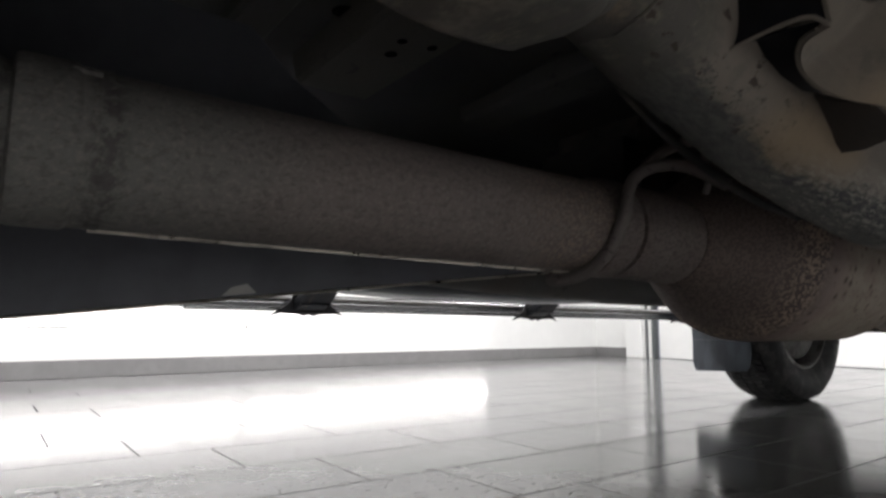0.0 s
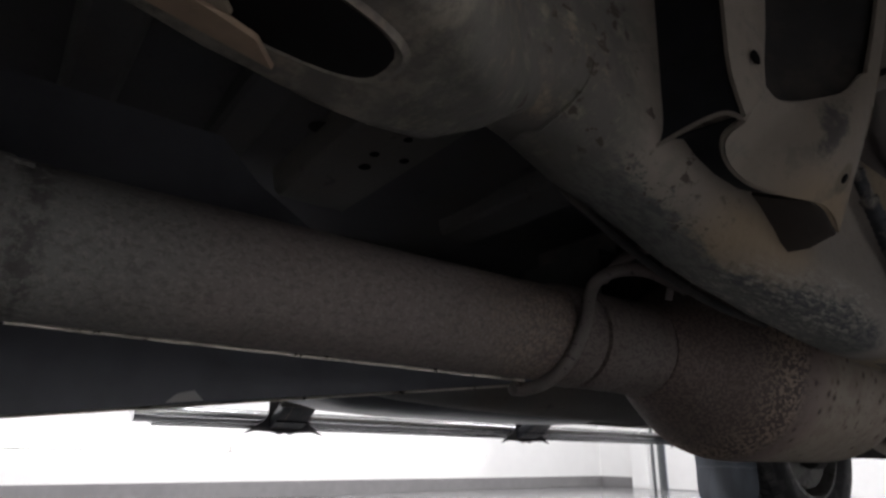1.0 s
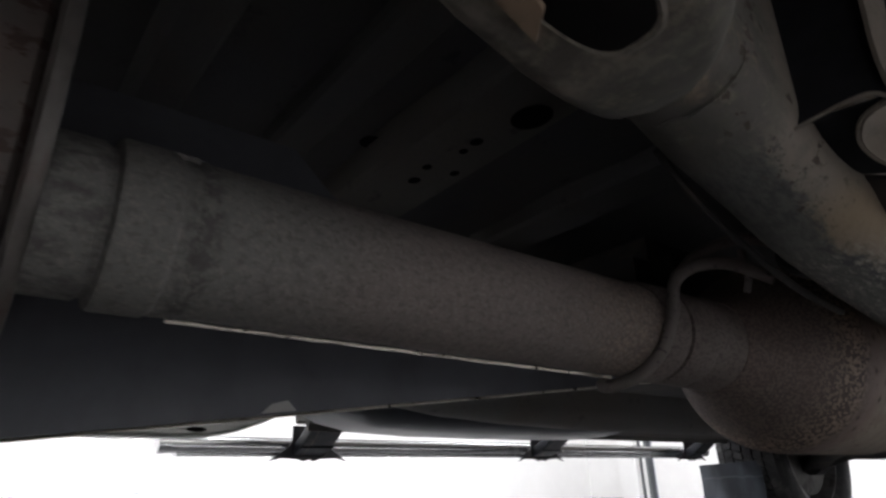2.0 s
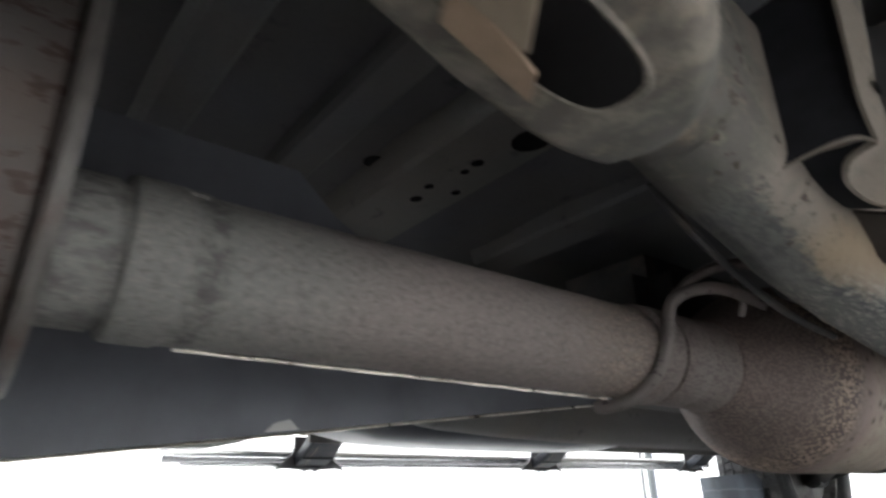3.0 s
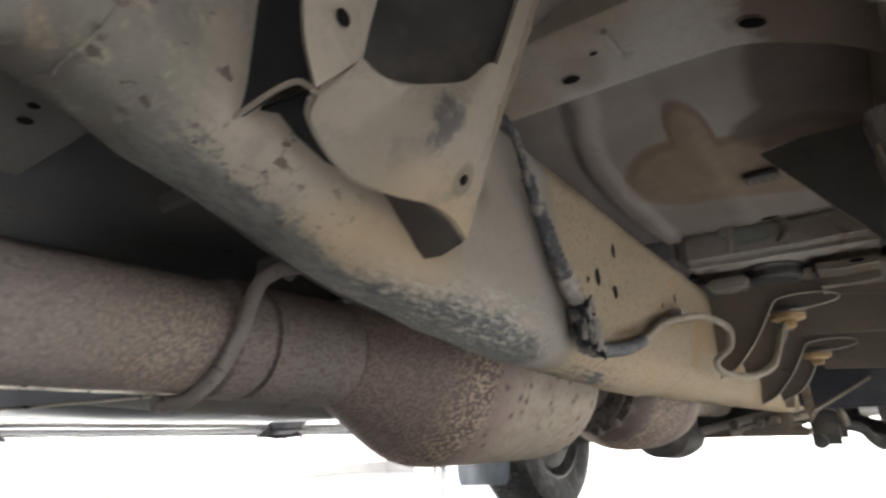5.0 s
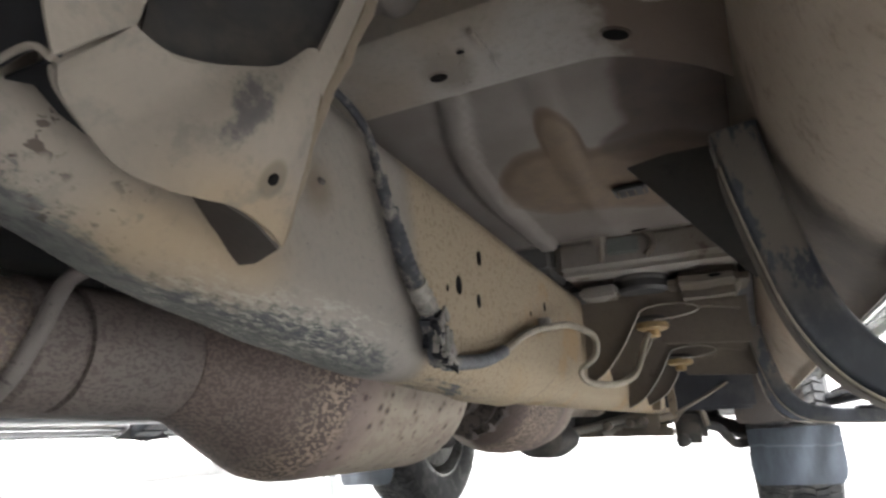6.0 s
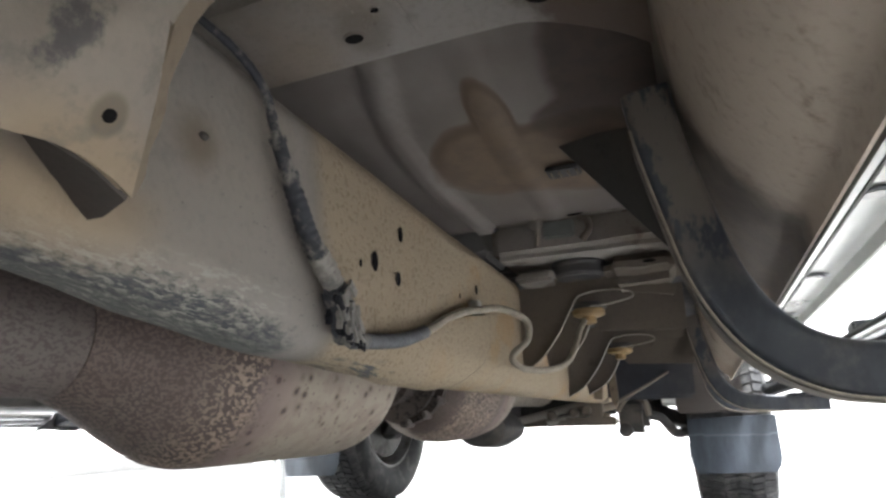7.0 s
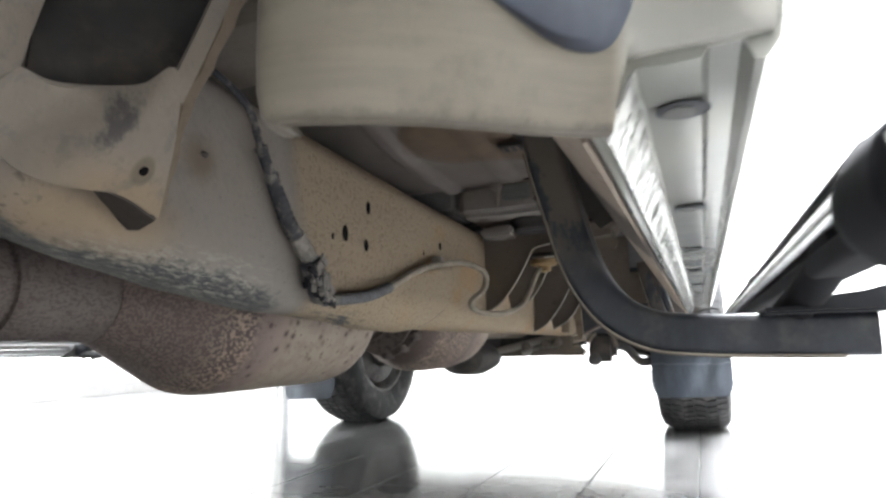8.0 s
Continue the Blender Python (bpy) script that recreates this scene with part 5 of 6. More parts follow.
def mount_box():
    """The stepped box behind the floor flange, with its bolt and rubber mount below."""
    ob = part("mount_box", lumpy(box(-0.195, 0.09, 1.227, 1.42, 0.578, 0.640, 0.012, 3), 0.0022), BOXED, floor_pan, "pale stepped box with a bolt")
    part("tunnel_side", lumpy(box(-0.34, -0.200, 1.240, 1.42, 0.590, 0.645, 0.010, 3), 0.003), DIM, ob)
    part("recess", lumpy(box(-0.106, -0.056, 1.222, 1.232, 0.602, 0.630, 0.003), 0.0015), GREENPAD, ob, "grey-green pad")
    hook = part("bolt", pipe([(-0.126, 1.224, 0.631), (-0.119, 1.220, 0.635), (-0.112, 1.220, 0.628), (-0.113, 1.221, 0.610), (-0.115, 1.223, 0.592)], 0.0042, 20, 8), MUD, ob)
    part("washer", lathe(-0.116, 0.630, [(1.217, 0.006), (1.219, 0.012), (1.224, 0.012)], 14), MUD, hook)
    part("stain_ridge", pipe([(-0.048, 1.226, 0.634), (-0.036, 1.224, 0.625), (-0.034, 1.224, 0.608), (-0.046, 1.226, 0.594)], 0.006, 16, 8), BROWN, ob)
    cushion = bmesh.new()
    ring_faces(cushion, [[Vector((-0.070 + a, 1.315 + b, z)) for a, b in oval(0, 0, r, r, 28)] for r, z in ((0.036, 0.553), (0.041, 0.558), (0.041, 0.570), (0.045, 0.574), (0.045, 0.590))])
    part("rubber_cushion", cushion, DARK, ob)
    part("shim", lumpy(box(-0.172, -0.108, 1.28, 1.34, 0.549, 0.566, 0.005), 0.003), BOXED, ob)
    slab = part("shim", lumpy(box(-0.028, 0.092, 1.275, 1.40, 0.534, 0.584, 0.020, 3), 0.005), BROWN, ob)
    hole("slot_hole", (0.045, 1.2748, 0.560), (0, -1, 0), 0.010, 0.003, (0, 0, 1), slab)
    part("under_plate", box(-0.24, 0.11, 1.34, 2.3, 0.575, 0.60, 0.01), DARK, ob)
    return ob


mount_box()
part("gusset", sheet([(-0.026, 0.990, 0.646), (0.10, 0.990, 0.668), (0.112, 0.990, 0.50), (0.095, 0.990, 0.49)], (0, 0.004, 0)), GUSSET, floor_pan, "black triangular gusset")


# ---- sills and side steps ----
def sill(side):
    """The box sill: sloped inner face, pinch weld, flat bottom strip with drain holes, outer skin."""
    sec = [(0.100, 0.66), (0.104, 0.60), (0.112, 0.53), (0.132, 0.475), (0.158, 0.445), (0.170, 0.438), (0.172, 0.4225), (0.1755, 0.4225), (0.187, 0.443), (0.190, 0.4475), (0.203, 0.4470), (0.2135, 0.4475), (0.2165, 0.4520), (0.2275, 0.4520), (0.2310, 0.4435), (0.2345, 0.4430), (0.240, 0.450), (0.245, 0.48), (0.255, 0.56), (0.259, 0.66)]
    fx = (lambda x: x) if side > 0 else mirror_x
    ys = ([0.422, 0.424] if side > 0 else [0.62, 0.64]) + [(0.70 if side < 0 else 0.45) + 0.1 * i for i in range(19)]
    drop = 0.0 if side > 0 else -0.03
    rings = [[Vector((fx(x), y, z + drop)) for x, z in sec] for y in ys]
    ob = part("sill", ring_faces(bmesh.new(), rings), SILVER if side > 0 else DIM, None, "silver-grey box sill with drain holes" if side > 0 else "grey inner face of the far sill", 45)
    if side > 0:
        for y in (0.471, 0.694, 0.93, 1.17, 1.41, 1.65):
            seat = hole("drain_plug", (0.2055, y, 0.4468), (0, 0, -1), 0.0118, 0.0118, (0, 1, 0), ob, mat=PLUG)
            # paler disc set off-centre paints the plug's shaded half and light crescent
            hole("plug_highlight", (0.2040, y + 0.0012, 0.4462), (0, 0, -1), 0.0082, 0.0082, (0, 1, 0), seat, mat=FLANGE)
        inner = [[Vector((x - 0.0025, y, z)) for x, z in sec[:7]] for y in [0.425 + 0.05 * i for i in range(39)]]
        part("inner_skin", grid(inner, 0.002), BROWNSILL, ob, "brown dusty inner face", 60)
        base, top, out = Vector((0.1757, 0, 0.4232)), Vector((0.1868, 0, 0.4424)), Vector((0.87, 0, -0.49))
        wave = [[base.lerp(top, k / 5) + out * (0.0012 + (0.0010 * math.sin(y * 300 + 1.3 * k) + 0.0004 * math.sin(y * 173)) * math.sin(math.pi * k / 5)) + Vector((0, y, 0)) for k in range(6)] for y in [0.412 + 0.005 * i for i in range(362)]]
        part("weld_flange", grid(wave, 0.0012), FLANGE, ob, "bright rippled weld flange", 60)
        # an open pressing low on the inner face
        hole("pressing_mouth", (0.1694, 0.582, 0.4310), (-0.99, 0, -0.13), 0.030, 0.0075, (0, 0, 1), ob)
    return ob




def corner_paint():
    """Dull tan-silver paint under a film of dust, streaked sideways, dirtier along the lower fold."""
    g = Graph("tan_corner_paint", 0.48, 0.05, 0.45)
    streak, mid, fine = g.noise(14, 6, 0.6, (0.5, 0.5, 5.0)), g.noise(30, 6, 0.6, None, 3.0), g.noise(210, 4, 0.6, None, 5.0)
    c = g.mix(g.step(streak, 0.35, 0.68), (0.235, 0.207, 0.166), (0.190, 0.165, 0.130))
    c = g.mix(g.op("MULTIPLY", g.step(mid, 0.52, 0.70), 0.35), c, (0.08, 0.068, 0.05))
    c = g.mix(g.op("MULTIPLY", g.step(fine, 0.55, 0.75), 0.25), c, (0.165, 0.15, 0.115))
    crust = g.step(g.op("ADD", g.axis(2), g.op("MULTIPLY", g.op("SUBTRACT", fine, 0.5), 0.01)), 0.4220, 0.4245)
    c = g.mix(g.op("MULTIPLY", g.op("SUBTRACT", 1.0, crust), 0.35), c, (0.09, 0.075, 0.058))
    # the outer face carries the silver top coat
    c = g.mix(g.step(g.op("ADD", g.op("ADD", g.axis(0), BASE.x), g.op("MULTIPLY", g.op("SUBTRACT", mid, 0.5), 0.006)), 0.181, 0.193), c, (0.45, 0.44, 0.40))
    g.colour(c)
    g.rough(mid, 0.36, 0.62)
    g.bump(fine, 0.12, 0.001)
    return g.m


CORNER = corner_paint()
BUNG = plain("blue_grey_bung_rubber", (0.070, 0.079, 0.104), 0.55, 0, 0.2, 50, 0.1)
sill(1)
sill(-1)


def far_rocker():
    """The pale lower panel behind the far sill, tapering up at its front end."""
    rings = []
    for i in range(22):
        y = -0.6 + 1.16 * i / 21
        lo = 0.3705 + (0.0 if y < 0.34 else 1.25 * (y - 0.34) ** 2)
        rings.append([Vector((mirror_x(0.19) + a, y, (lo + 0.50) / 2 + b)) for a, b in rrect(0.075, max(0.50 - lo, 0.02), 0.009, 3)])
    ob = part("rocker_end", ring_faces(bmesh.new(), rings), SILVER, None, "pale grey lower panel with an oval hole", 50)
    hole("drain_hole", (-1.3785, 0.362, 0.3870), (1, 0, 0), 0.021, 0.0052, (0, 0, 1), ob)
    return ob


far_rocker()


def cab_corner():
    """The rounded end panel of the cab behind the sill."""
    plan = spline([(0.0655, 0.366, 0), (0.0685, 0.352, 0), (0.078, 0.3475, 0), (0.102, 0.355, 0), (0.132, 0.374, 0), (0.165, 0.401, 0), (0.185, 0.412, 0), (0.210, 0.414, 0), (0.228, 0.4125, 0), (0.239, 0.415, 0)], 64)
    normals = []
    for i, p in enumerate(plan):
        d = (plan[min(i + 1, len(plan) - 1)] - plan[max(i - 1, 0)]).normalized()
        normals.append(Vector((-d.y, d.x, 0)))
    rings = []
    for k, (z, inset) in enumerate(((0.424, 0.0095), (0.4215, 0.0065), (0.4222, 0.0030), (0.4255, 0.0006), (0.433, -0.0008), (0.447, -0.0012), (0.48, -0.0008), (0.52, 0.0), (0.58, 0.0), (0.68, 0.002))):
        outer, inner = [], []
        for p, nrm in zip(plan, normals):
            lift = 0.030 * max(0.0, min(1.0, (p.x - 0.1825) / 0.006)) if k < 6 else 0.0
            outer.append(p + nrm * inset + Vector((0, 0, z + lift)))
            inner.append(p + nrm * (inset + (0.004 if k else 0.0004)) + Vector((0, 0, z + lift)))
        rings.append(outer + inner[::-1])
    ob = part("cab_corner", ring_faces(bmesh.new(), rings, caps=False), CORNER, None, "tan-silver rounded rear corner of the cab", 60)
    blot = bmesh.new()
    rim = spline([(0.140, 0, 0.470), (0.154, 0, 0.459), (0.166, 0, 0.4515), (0.176, 0, 0.4500), (0.1835, 0, 0.4535), (0.189, 0, 0.462), (0.193, 0, 0.472), (0.195, 0, 0.500), (0.188, 0, 0.525), (0.160, 0, 0.530), (0.140, 0, 0.510), (0.136, 0, 0.485), (0.140, 0, 0.470)], 49)[:-1]
    mid = Vector((0.170, 0, 0.488))
    ring_faces(blot, [[mid.lerp(p, k) + Vector((0, 0.404 + 0.62 * (mid.lerp(p, k).x - 0.170) - h, 0)) for p in rim] for k, h in ((1.0, -0.004), (0.99, 0.002), (0.93, 0.008), (0.80, 0.011), (0.5, 0.012))])
    part("rubber_bung", blot, BUNG, ob, "dark blue-grey rubber bung")
    return ob


cab_corner()


def step_bracket(y, side, length=0.318):
    """A bent flat-oval arm from the floor down and out under the step."""
    fx = (lambda x: x) if side > 0 else mirror_x
    way = [(0.0885, y - 0.012, 0.535), (0.094, y - 0.008, 0.498), (0.104, y - 0.002, 0.455), (0.117, y, 0.408), (0.137, y, 0.374), (0.165, y, 0.355), (0.20, y, 0.349), (0.26, y, 0.347), (length, y, 0.346)]
    if side < 0:
        way = [(0.16, y, 0.45), (0.20, y, 0.415), (0.25, y, 0.38), (0.29, y, 0.362), (0.34, y, 0.358)]
    pts = [Vector((fx(p.x), p.y, p.z)) for p in spline(way, 46)]
    bm = sweep(pts, rrect(0.044 if side > 0 else 0.085, 0.031, 0.006, 5), up=(side * 1.0, 0, 0.2))
    ob = part("step_bracket", bm, BRACKET, None, "bent black step bracket, dusty at its top", 50)
    seam, strip = [], []
    for a, p, b in zip(pts[3:], pts[4:44], pts[5:]):
        out = (b - a).normalized().cross(Vector((0, 1, 0))) * (-side)
        seam.append(p + out * 0.0150 + Vector((0, -0.0212, 0)))
        strip.append([p + out * 0.0160 + Vector((0, d, 0)) for d in (-0.020, -0.007, 0.007, 0.020)])
    part("seam", sweep(seam, circle(0.0008, 6)), HOSE, ob, "thin dusty seam")
    if side > 0:
        part("inner_face", grid(strip, 0.001), BRACKETSIDE, ob, "brown dusty inner face", 60)
    part("step_pad", box(min(fx(0.245), fx(0.325)), max(fx(0.245), fx(0.325)), y - 0.045, y + 0.045, 0.3605, 0.3655, 0.002), ARM, ob)
    # the flared saddle plate that holds the step
    x = 0.258 if side > 0 else 0.295
    drop = 0.0 if side > 0 else -0.016
    rim = spline([(y - 0.108, 0.3475, 0), (y - 0.078, 0.366, 0), (y - 0.055, 0.382, 0), (y - 0.046, 0.400, 0), (y - 0.046, 0.432, 0)], 10)
    outline = [(p.x, p.y) for p in rim] + [(2 * y - p.x, p.y) for p in reversed(rim)] + [(y + 0.075, 0.3555), (y + 0.030, 0.3535), (y + 0.014, 0.348), (y, 0.3535), (y - 0.014, 0.348), (y - 0.030, 0.3535), (y - 0.075, 0.3555)]
    if side < 0:
        part("saddle", sheet([(fx(x), a, b + drop) for a, b in outline], (0.004, 0, 0)), SADDLE, ob)
    return ob


for y, far_y in ((0.715, 0.685), (1.745, 1.52), (2.46, 2.42)):
    step_bracket(y, 1)
    step_bracket(far_y, -1)


def side_step(side):
    fx = (lambda x: x) if side > 0 else mirror_x
    y0, y1 = 0.345, 2.56
    h = 0.016 if side > 0 else -0.016
    cx = 0.283 if side > 0 else 0.33
    sec = rrect(0.060, 0.034, 0.0145, 6) if side < 0 else rrect(0.032, 0.017, 0.008, 6)
    bm = sweep([Vector((fx(cx), y, (0.385 if side < 0 else 0.3915) + h)) for y in (y0, y0 + 0.01, 1.0, 2.0, y1 - 0.01, y1)], sec)
    ob = part("side_step", bm, CHROME, None, "long bright oval side step", 40)
    part("tread", box(fx(cx) - 0.016, fx(cx) + 0.016, y0 + 0.12, y1 - 0.12, 0.3985 + h, 0.4045 + h, 0.002), ARM, ob)
    part("under_bar", sweep([Vector((fx(cx), y, 0.372 + h - (0.006 if side < 0 else 0.0))) for y in (y0 + 0.03, 1.0, 2.0, y1 - 0.03)], rrect(0.040, 0.010, 0.004, 4) if side < 0 else rrect(0.028, 0.016, 0.006, 4)), MATTBLACK if side > 0 else CHROME, ob)
    for e in (y0, y1):
        part("end_cap", sweep([Vector((fx(cx), e + d, 0.385 + h)) for d in (-0.012, 0.012)], rrect(0.066 if side < 0 else 0.048, 0.036, 0.017, 6)), ARM if side > 0 else CHROME, ob)
    if side > 0:
        part("rubber_sleeve", lathe(fx(cx) + 0.006, 0.382 + h, [(0.425, 0.018), (0.433, 0.027), (0.475, 0.030), (0.500, 0.027), (0.515, 0.018)], 24), MATTBLACK, ob)
        part("end_strut", pipe([(cx, 0.57, 0.384 + h), (cx, 0.615, 0.379 + h), (cx - 0.006, 0.67, 0.378), (cx - 0.016, 0.712, 0.363)], 0.0125, 20, 12), MATTBLACK, ob)
        part("flare", sheet([(0.262, 0.700, 0.362), (0.278, 0.700, 0.370), (0.292, 0.700, 0.374), (0.312, 0.700, 0.376), (0.333, 0.700, 0.381), (0.334, 0.700, 0.362)], (0, 0.035, 0)), ARM, ob)
        part("rubber_stop", box(0.276, 0.302, 1.19, 1.23, 0.412, 0.436, 0.003), ARM, ob)
    return ob


side_step(1)
side_step(-1)


# ---- wheels and mud flaps ----
def tyre_mesh(r, w):
    """A tyre with block tread: a lathed carcass and rows of lugs."""
    bm = bmesh.new()
    prof = [(-w * 0.40, r * 0.62), (-w * 0.485, r * 0.70), (-w * 0.50, r * 0.80), (-w * 0.485, r * 0.90), (-w * 0.43, r * 0.955), (-w * 0.36, r * 0.965), (-w * 0.28, r * 0.972), (w * 0.28, r * 0.972), (w * 0.36, r * 0.965), (w * 0.43, r * 0.955), (w * 0.485, r * 0.90), (w * 0.50, r * 0.80), (w * 0.485, r * 0.70), (w * 0.40, r * 0.62)]
    seg = 72
    rings = [[Vector((x, rr * math.cos(i * math.tau / seg), rr * math.sin(i * math.tau / seg))) for i in range(seg)] for x, rr in prof]
    ring_faces(bm, rings, True, False)
    n = 78
    for row, (x0, x1) in enumerate(((-0.45, -0.315), (-0.295, -0.165), (-0.145, -0.01), (0.01, 0.145), (0.165, 0.295), (0.315, 0.45))):
        for k in range(n):
            a0 = (k + 0.5 * (row % 2)) * math.tau / n
            a1 = a0 + math.tau / n * 0.74
            skew = 0.022 * (1 if row % 2 else -1)
            quad = []
            for x, a in ((x0, a0), (x1, a0 + skew), (x1, a1 + skew), (x0, a1)):
                lift = 1.0 - 0.045 * max(0, (abs(x) - 0.28)) / 0.17
                quad.append((x * w, a, r * lift))
            lo = [bm.verts.new((x, 0.94 * r * math.cos(a), 0.94 * r * math.sin(a))) for x, a, h in quad]
            hi = [bm.verts.new((x * 0.995, h * math.cos(a), h * math.sin(a))) for x, a, h in quad]
            bm.faces.new(hi)
            for i in range(4):
                j = (i + 1) % 4
                bm.faces.new((lo[i], lo[j], hi[j], hi[i]))
    for v in bm.verts:   # the flat where the tyre carries the truck
        v.co.z = max(v.co.z, SINK - r)
    return finish(bm, "tyre", RUBBER, 40)


def rim_mesh(r, w):
    bm = bmesh.new()
    seg = 48
    prof = [(-w * 0.42, r * 0.625), (-w * 0.43, r * 0.60), (-w * 0.38, r * 0.585), (-w * 0.1, r * 0.56), (w * 0.12, r * 0.54), (w * 0.20, r * 0.40), (w * 0.16, r * 0.22), (w * 0.22, r * 0.17), (w * 0.22, r * 0.02)]
    rings = [[Vector((x, rr * math.cos(i * math.tau / seg), rr * math.sin(i * math.tau / seg))) for i in range(seg)] for x, rr in prof]
    ring_faces(bm, rings, True, False)
    return finish(bm, "rim", RIM, 40)


R, W, SINK = 0.388, 0.262, 0.0098
TYRE, RIMM = tyre_mesh(R, W), rim_mesh(R, W)


def drum_mesh():
    """The backing plate and drum inside the rim, with a hub boss and bolts round it."""
    bm = bmesh.new()

    def ring(rows, cy=0.0, cz=0.0, seg=36):
        ring_faces(bm, [[Vector((x, cy + rr * math.cos(i * math.tau / seg), cz + rr * math.sin(i * math.tau / seg))) for i in range(seg)] for x, rr in rows])
    ring(((-0.088, 0.06), (-0.086, 0.185), (-0.080, 0.196), (-0.050, 0.200), (-0.020, 0.195), (0.0, 0.05)))
    ring(((-0.112, 0.030), (-0.110, 0.052), (-0.098, 0.062), (-0.085, 0.066)))
    for k in range(6):
        a = k * math.tau / 6
        ring(((-0.094, 0.008), (-0.092, 0.012), (-0.080, 0.012)), 0.115 * math.cos(a), 0.115 * math.sin(a), 8)
    return finish(bm, "brake_disc", BRAKE, 40)


BRAKE = plain("dusty_brake_steel", (0.15, 0.142, 0.132), 0.65, 0.1, 0.25, 30, 0.2, dirt=(0.05, 0.045, 0.04))
DRUM = drum_mesh()


def wheel(x, y, side):
    hub = new("wheel", DRUM)
    hub.parent = truck
    hub.matrix_local = pose(x - BASE.x, y - BASE.y, R - SINK, 0, 0, 0 if side > 0 else 180)
    hub["label"] = "black road wheel with block tread on the tiles"
    for name, me in (("tyre", TYRE), ("rim", RIMM)):
        ob = new(name, me)
        ob.parent = hub
    return hub


for x, side in ((0.155, 1), (mirror_x(0.155), -1)):
    wheel(x, 2.955, side)
    wheel(x, -0.86, side)


def mud_flap(x, side, low=0.148):
    """A slightly curved rubber sheet with rounded lower corners."""
    cols = 13
    rows = []
    for j in range(10):
        z = low + (0.320 - low) * j / 9
        row = []
        for i in range(cols):
            u = (i / (cols - 1) - 0.5) * 2
            half = 0.132 - (0.020, 0.007, 0.002, 0, 0, 0, 0, 0, 0, 0)[j]
            row.append(Vector((x + u * half, 2.56 + 0.018 * u * u - 0.006 * math.sin(z * 18), z + 0.004 * u)))
        rows.append(row)
    return part("mud_flap", grid(rows, 0.006), FLAP, None, "grey-blue rubber mud flap behind the wheel", 60)


mud_flap(0.158, 1)
mud_flap(-1.45, -1, 0.130)


# ---- front suspension and engine underside ----
def front_end():
    beam = part("front_crossmember", box(-1.00, -0.20, 2.50, 2.60, 0.318, 0.40, 0.02), DARK, None, "grimy front crossmember")
    for a, b, r in (((-0.47, 2.28, 0.322), (-0.19, 2.34, 0.388), 0.013), ((-0.38, 2.30, 0.314), (-0.17, 2.36, 0.366), 0.012), ((-0.31, 2.32, 0.314), (-0.19, 2.36, 0.334), 0.010)):
        part("strut_rod", sweep([a, b], circle(r, 12)), MUD, beam)
    part("rod_plate", box(-0.245, -0.205, 2.30, 2.33, 0.312, 0.375, 0.005), BROWN, beam)
    for x in (-0.36, -0.29, -0.25):
        part("rod_bolt", lathe(x, 0.345 + 0.1 * (x + 0.3), [(2.27, 0.010), (2.275, 0.014), (2.31, 0.014)], 10), BROWN, beam)
    part("oil_pan", box(-0.86, -0.52, 2.1, 2.8, 0.30, 0.50, 0.04), DARK, None, "grimy dark oil pan")
    lump = bmesh.new()
    ring_faces(lump, [[Vector((-0.525 + a, y, 0.305 + b * 0.8)) for a, b in oval(0, 0, r, r * 0.85, 24)] for y, r in ((2.05, 0.03), (2.08, 0.075), (2.2, 0.085), (2.3, 0.07), (2.34, 0.03))])
    part("differential", lump, DARK, None, "dark round differential housing")
    for side in (1, -1):
        fx = (lambda x: x) if side > 0 else mirror_x
        arm = part("control_arm", sweep([(fx(-0.20), 2.70, 0.37), (fx(-0.08), 2.78, 0.34), (fx(0.03), 2.92, 0.30)], rrect(0.09, 0.05, 0.015, 3)), DARK, None, "black lower control arm")
        part("control_arm_leg", sweep([(fx(-0.20), 3.1, 0.37), (fx(-0.08), 3.0, 0.34), (fx(0.03), 2.93, 0.30)], rrect(0.07, 0.05, 0.015, 3)), DARK, arm)
        part("ball_joint", lathe(fx(0.03), 0.30, [(2.88, 0.02), (2.89, 0.04), (2.97, 0.04), (2.98, 0.02)], 18), DARK, arm)
        part("damper", sweep([(fx(-0.09), 2.80, 0.33), (fx(-0.11), 2.82, 0.70)], circle(0.032, 16)), DARK, arm)
        part("splash_guard", grid([[Vector((fx(-0.17 + 0.02 * j), 2.36 + 0.02 * j, 0.40 + 0.10 * k)) for j in range(4)] for k in range(5)], 0.004), DARK, None, "dark splash guard")
    part("engine_bay", box(-1.0, -0.23, 2.85, 3.5, 0.42, 0.80, 0.03), DARK, None, "dark engine underside")
    part("arch_liner", box(-0.17, 0.07, 2.20, 2.235, 0.375, 0.70, 0.01), LINER, None, "dark wheel arch liner")
    part("inner_fender", lumpy(box(0.00, 0.205, 2.542, 2.565, 0.335, 0.74, 0.006), 0.006, 14.0), DARKPLATE, None, "brown dusty inner fender")
    part("lower_bar", lumpy(box(-0.475, -0.165, 2.30, 2.36, 0.305, 0.330, 0.006), 0.004), BROWN, beam)
    knuckle = part("steering_knuckle", box(-0.19, -0.09, 2.52, 2.60, 0.275, 0.37, 0.02), DARK, None, "dark grimy steering parts")
    part("bolt_lug", lathe(-0.165, 0.285, [(2.49, 0.012), (2.495, 0.022), (2.53, 0.022)], 12), DARK, knuckle)
    part("tie_rod", pipe([(-0.13, 2.55, 0.335), (-0.06, 2.58, 0.325), (-0.035, 2.60, 0.295), (-0.01, 2.60, 0.272), (0.03, 2.62, 0.275)], 0.016, 24, 10), DARK, knuckle)
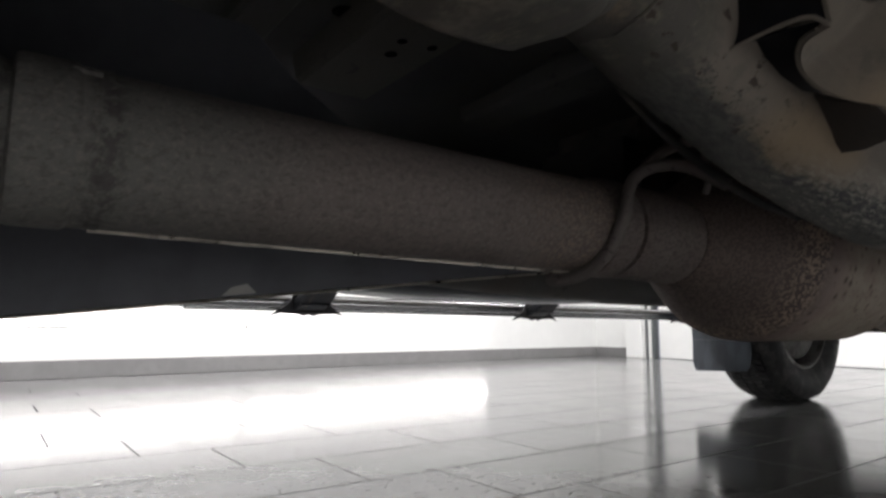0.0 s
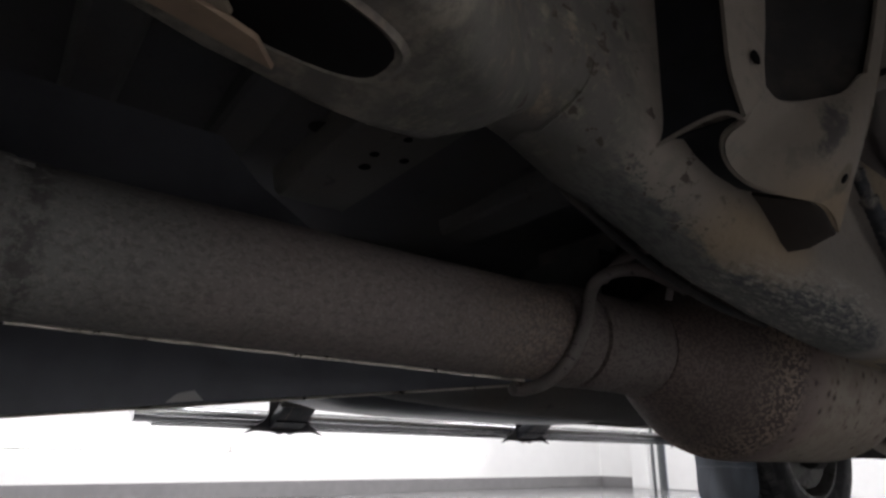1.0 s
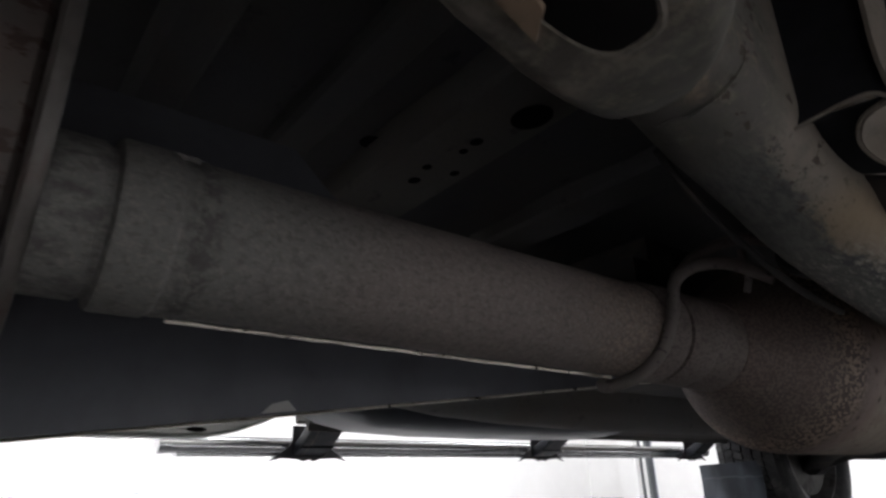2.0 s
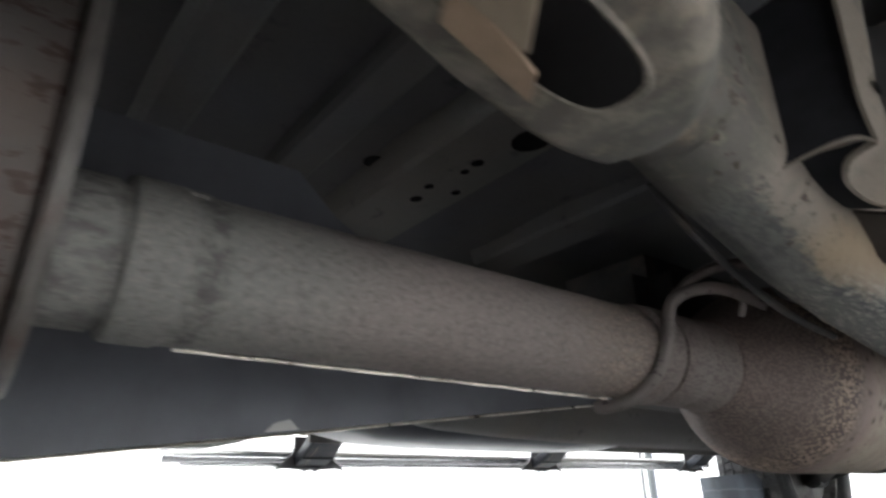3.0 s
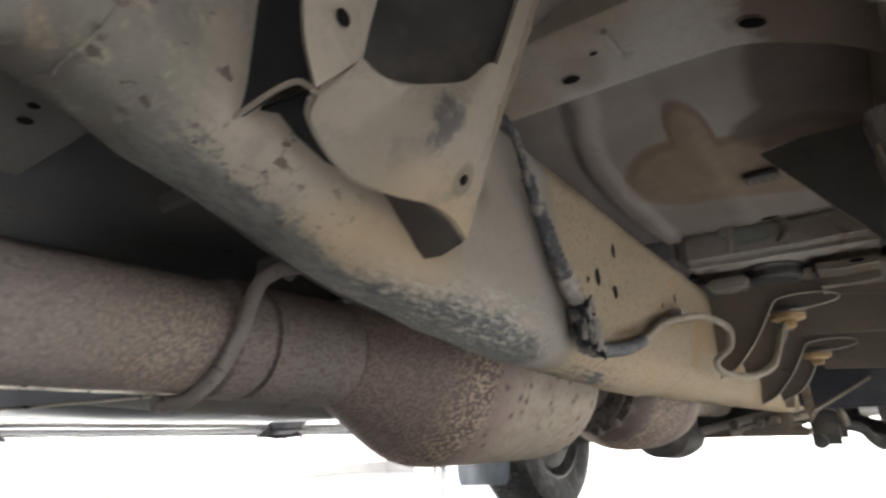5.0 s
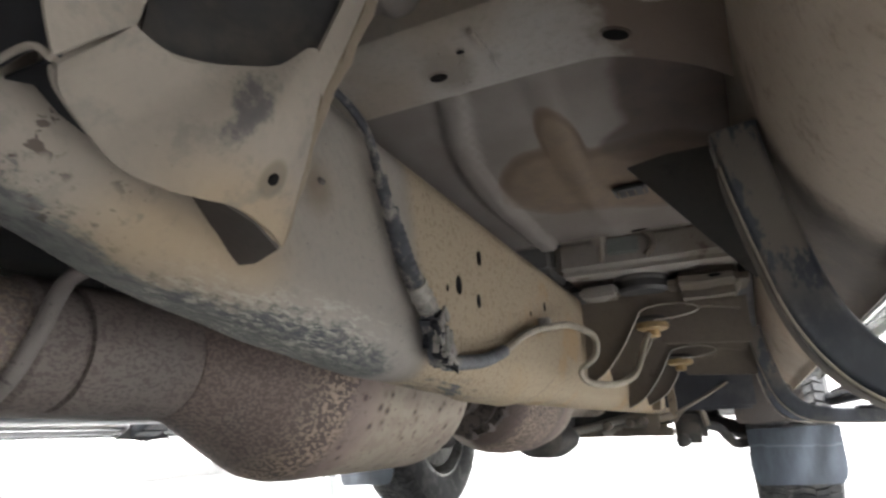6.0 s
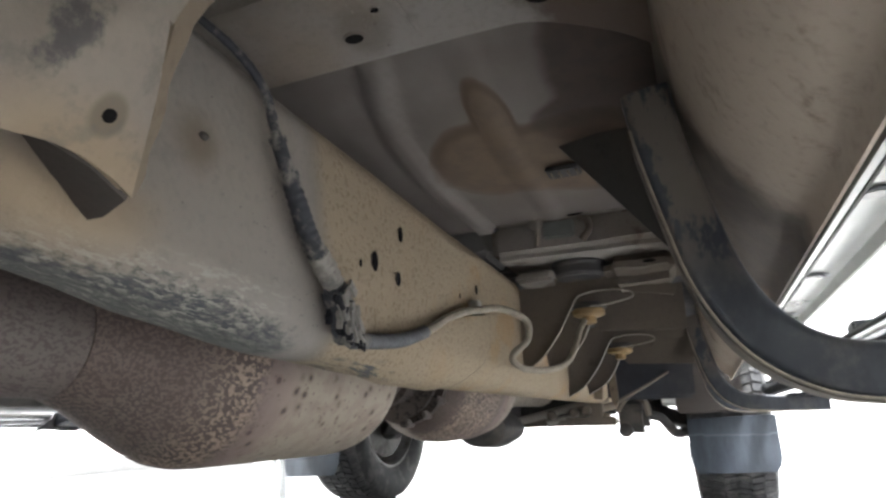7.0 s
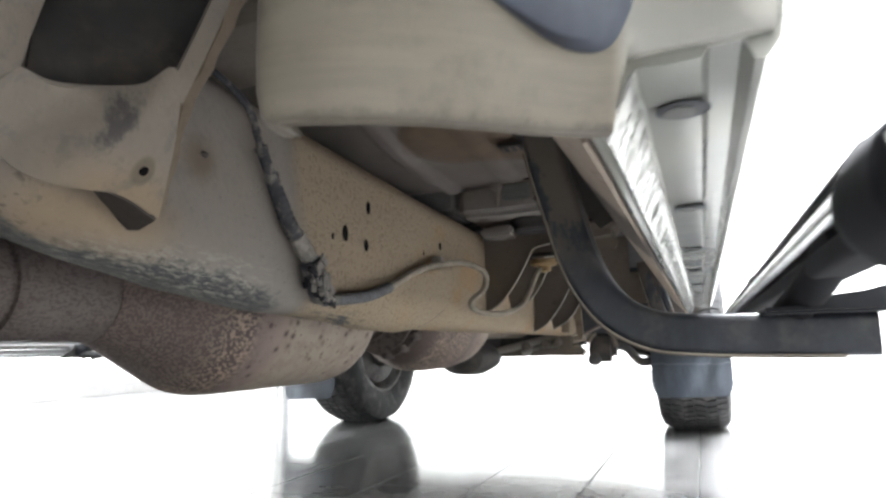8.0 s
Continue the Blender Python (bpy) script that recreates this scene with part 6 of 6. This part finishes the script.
    part("link", pipe([(-0.185, 2.5, 0.35), (-0.15, 2.5, 0.39), (-0.10, 2.5, 0.38), (-0.085, 2.5, 0.33)], 0.010, 20, 8), BROWN, knuckle)
    strap = [(-0.184, 0.468), (-0.124, 0.462), (-0.121, 0.366), (-0.130, 0.354), (-0.139, 0.372), (-0.142, 0.412), (-0.151, 0.430), (-0.160, 0.410), (-0.164, 0.376), (-0.184, 0.378)]
    part("rail_bracket", lumpy(sheet([(x, 2.05, z) for x, z in strap], (0, 0.012, 0)), 0.003, 30.0, 2), RUSTTAN, rail, "rusty tan notched bracket")
    part("brace", sweep([(-0.128, 2.052, 0.366), (-0.112, 2.062, 0.374), (-0.05, 2.13, 0.412), (0.004, 2.202, 0.449)], circle(0.0045, 10)), BROWN, rail, "brown slanting brace rod")
    part("gearbox", box(-0.92, -0.62, 0.9, 2.2, 0.44, 0.70, 0.05), DARK, None, "dark gearbox housing")


front_end()


def body_shell():
    """The closed body above: plain silver sides and top that shade the underside."""
    ys = [-2.1, -2.06, -1.9, 0.3, 2.3, 3.3, 3.58, 3.62]
    rings = []
    for y, k in zip(ys, (0.90, 0.97, 1.0, 1.0, 1.0, 0.97, 0.90, 0.85)):
        rings.append([Vector((BASE.x + a * k, y, 1.06 + b)) for a, b in rrect(1.78, 0.42, 0.10, 5)])
    shell = bmesh.new()
    ring_faces(shell, rings)
    ob = part("body_shell", shell, SHELL, None, "plain silver body above the floor", 50)
    for side in (1, -1):
        fx = (lambda x: x) if side > 0 else mirror_x
        rows = [[Vector((fx(0.254 + 0.03 * math.sin(k * 0.5)), y, 0.64 + 0.08 * k)) for k in range(5)] for y in (0.40, 0.9, 1.4, 1.9, 2.40)]
        part("body_side", grid(rows, 0.004), SHELL, ob)
        # load bed side and front wing, added to block light, open over the wheels
        for name, y0, y1, hub in (("unseen_bed_side", -2.05, 0.345, -0.86), ("front_wing", 2.42, 3.58, 2.955)):
            ys = [y0 + (y1 - y0) * i / 40 for i in range(41)]
            arch = lambda y: math.sqrt(max(0.0, 0.46 ** 2 - (y - hub) ** 2))
            lows = [max(0.585, R + arch(y)) for y in ys]
            rows = [[Vector((fx(0.272 + 0.02 * math.sin(k * 0.6)), y, lo + (0.90 - lo) * k / 5)) for k in range(6)] for y, lo in zip(ys, lows)]
            part(name, grid(rows, 0.004), SHELL, ob)
    # bumper out of sight, added to darken the floor's reflection
    part("unseen_front_bumper", box(mirror_x(0.25), 0.25, 3.52, 3.66, 0.37, 0.88, 0.03, 3), SHELL, ob)
    part("splash_tray", lumpy(box(-1.02, -0.20, 3.05, 3.52, 0.375, 0.395, 0.006), 0.004), DARK, ob)
    return ob


body_shell()

# ---- floor: grout bed and tiles in a third bond ----
tagged(solid("floor", box(X0 - T, X1 + T, Y0 - T, Y1 + T, -0.08, -0.0035), GROUT), "grey glazed floor tiles laid in a third bond", "floor", kind="structure")
floor_ob = bpy.data.objects["floor"]
TW, TL, GAP = 0.2555, 0.515, 0.003


def tile_verts(x0, x1, y0, y1):
    b, lo = 0.0012, -0.0045
    return [(x0, y0, lo), (x1, y0, lo), (x1, y1, lo), (x0, y1, lo), (x0, y0, -b), (x1, y0, -b), (x1, y1, -b), (x0, y1, -b), (x0 + b, y0 + b, 0), (x1 - b, y0 + b, 0), (x1 - b, y1 - b, 0), (x0 + b, y1 - b, 0)]


TILE_FACES = [(0, 1, 5, 4), (1, 2, 6, 5), (2, 3, 7, 6), (3, 0, 4, 7), (4, 5, 9, 8), (5, 6, 10, 9), (6, 7, 11, 10), (7, 4, 8, 11), (8, 9, 10, 11)]
whole = bpy.data.meshes.new("tile")
whole.from_pydata(tile_verts(0, TW - GAP, 0, TL - GAP), [], TILE_FACES)
whole.materials.append(TILE)
rest_v, rest_f = [], []
row0 = math.floor((X0 + 1.108) / TW)
spots = []
for row in range(row0, math.ceil((X1 + 1.108) / TW)):
    x = -1.108 + row * TW
    first = 0.812 + row * 0.164
    k0 = math.floor((Y0 - first) / TL)
    for k in range(k0, math.ceil((Y1 - first) / TL)):
        y = first + k * TL
        x0, x1, y0, y1 = max(x, X0), min(x + TW - GAP, X1), max(y, Y0), min(y + TL - GAP, Y1)
        if x1 - x0 < 0.01 or y1 - y0 < 0.01:
            continue
        cut = (x1 - x0) < TW - GAP - 0.001 or (y1 - y0) < TL - GAP - 0.001
        spots.append((cut or not (-4.0 < x < 1.6 and 0.0 < y < 5.0), x0, x1, y0, y1))
count = 0
for far, x0, x1, y0, y1 in spots:
    if far or count >= 300:
        base = len(rest_v)
        rest_v += tile_verts(x0, x1, y0, y1)
        rest_f += [tuple(base + i for i in f) for f in TILE_FACES]
    else:
        ob = new("tile", whole)
        ob.parent = floor_ob
        ob.location = (x0, y0, 0)
        count += 1
more = bpy.data.meshes.new("tile_field")
more.from_pydata(rest_v, [], rest_f)
more.materials.append(TILE)
field = new("tile_field", more)
field.parent = floor_ob
field["kind"] = "stuff"
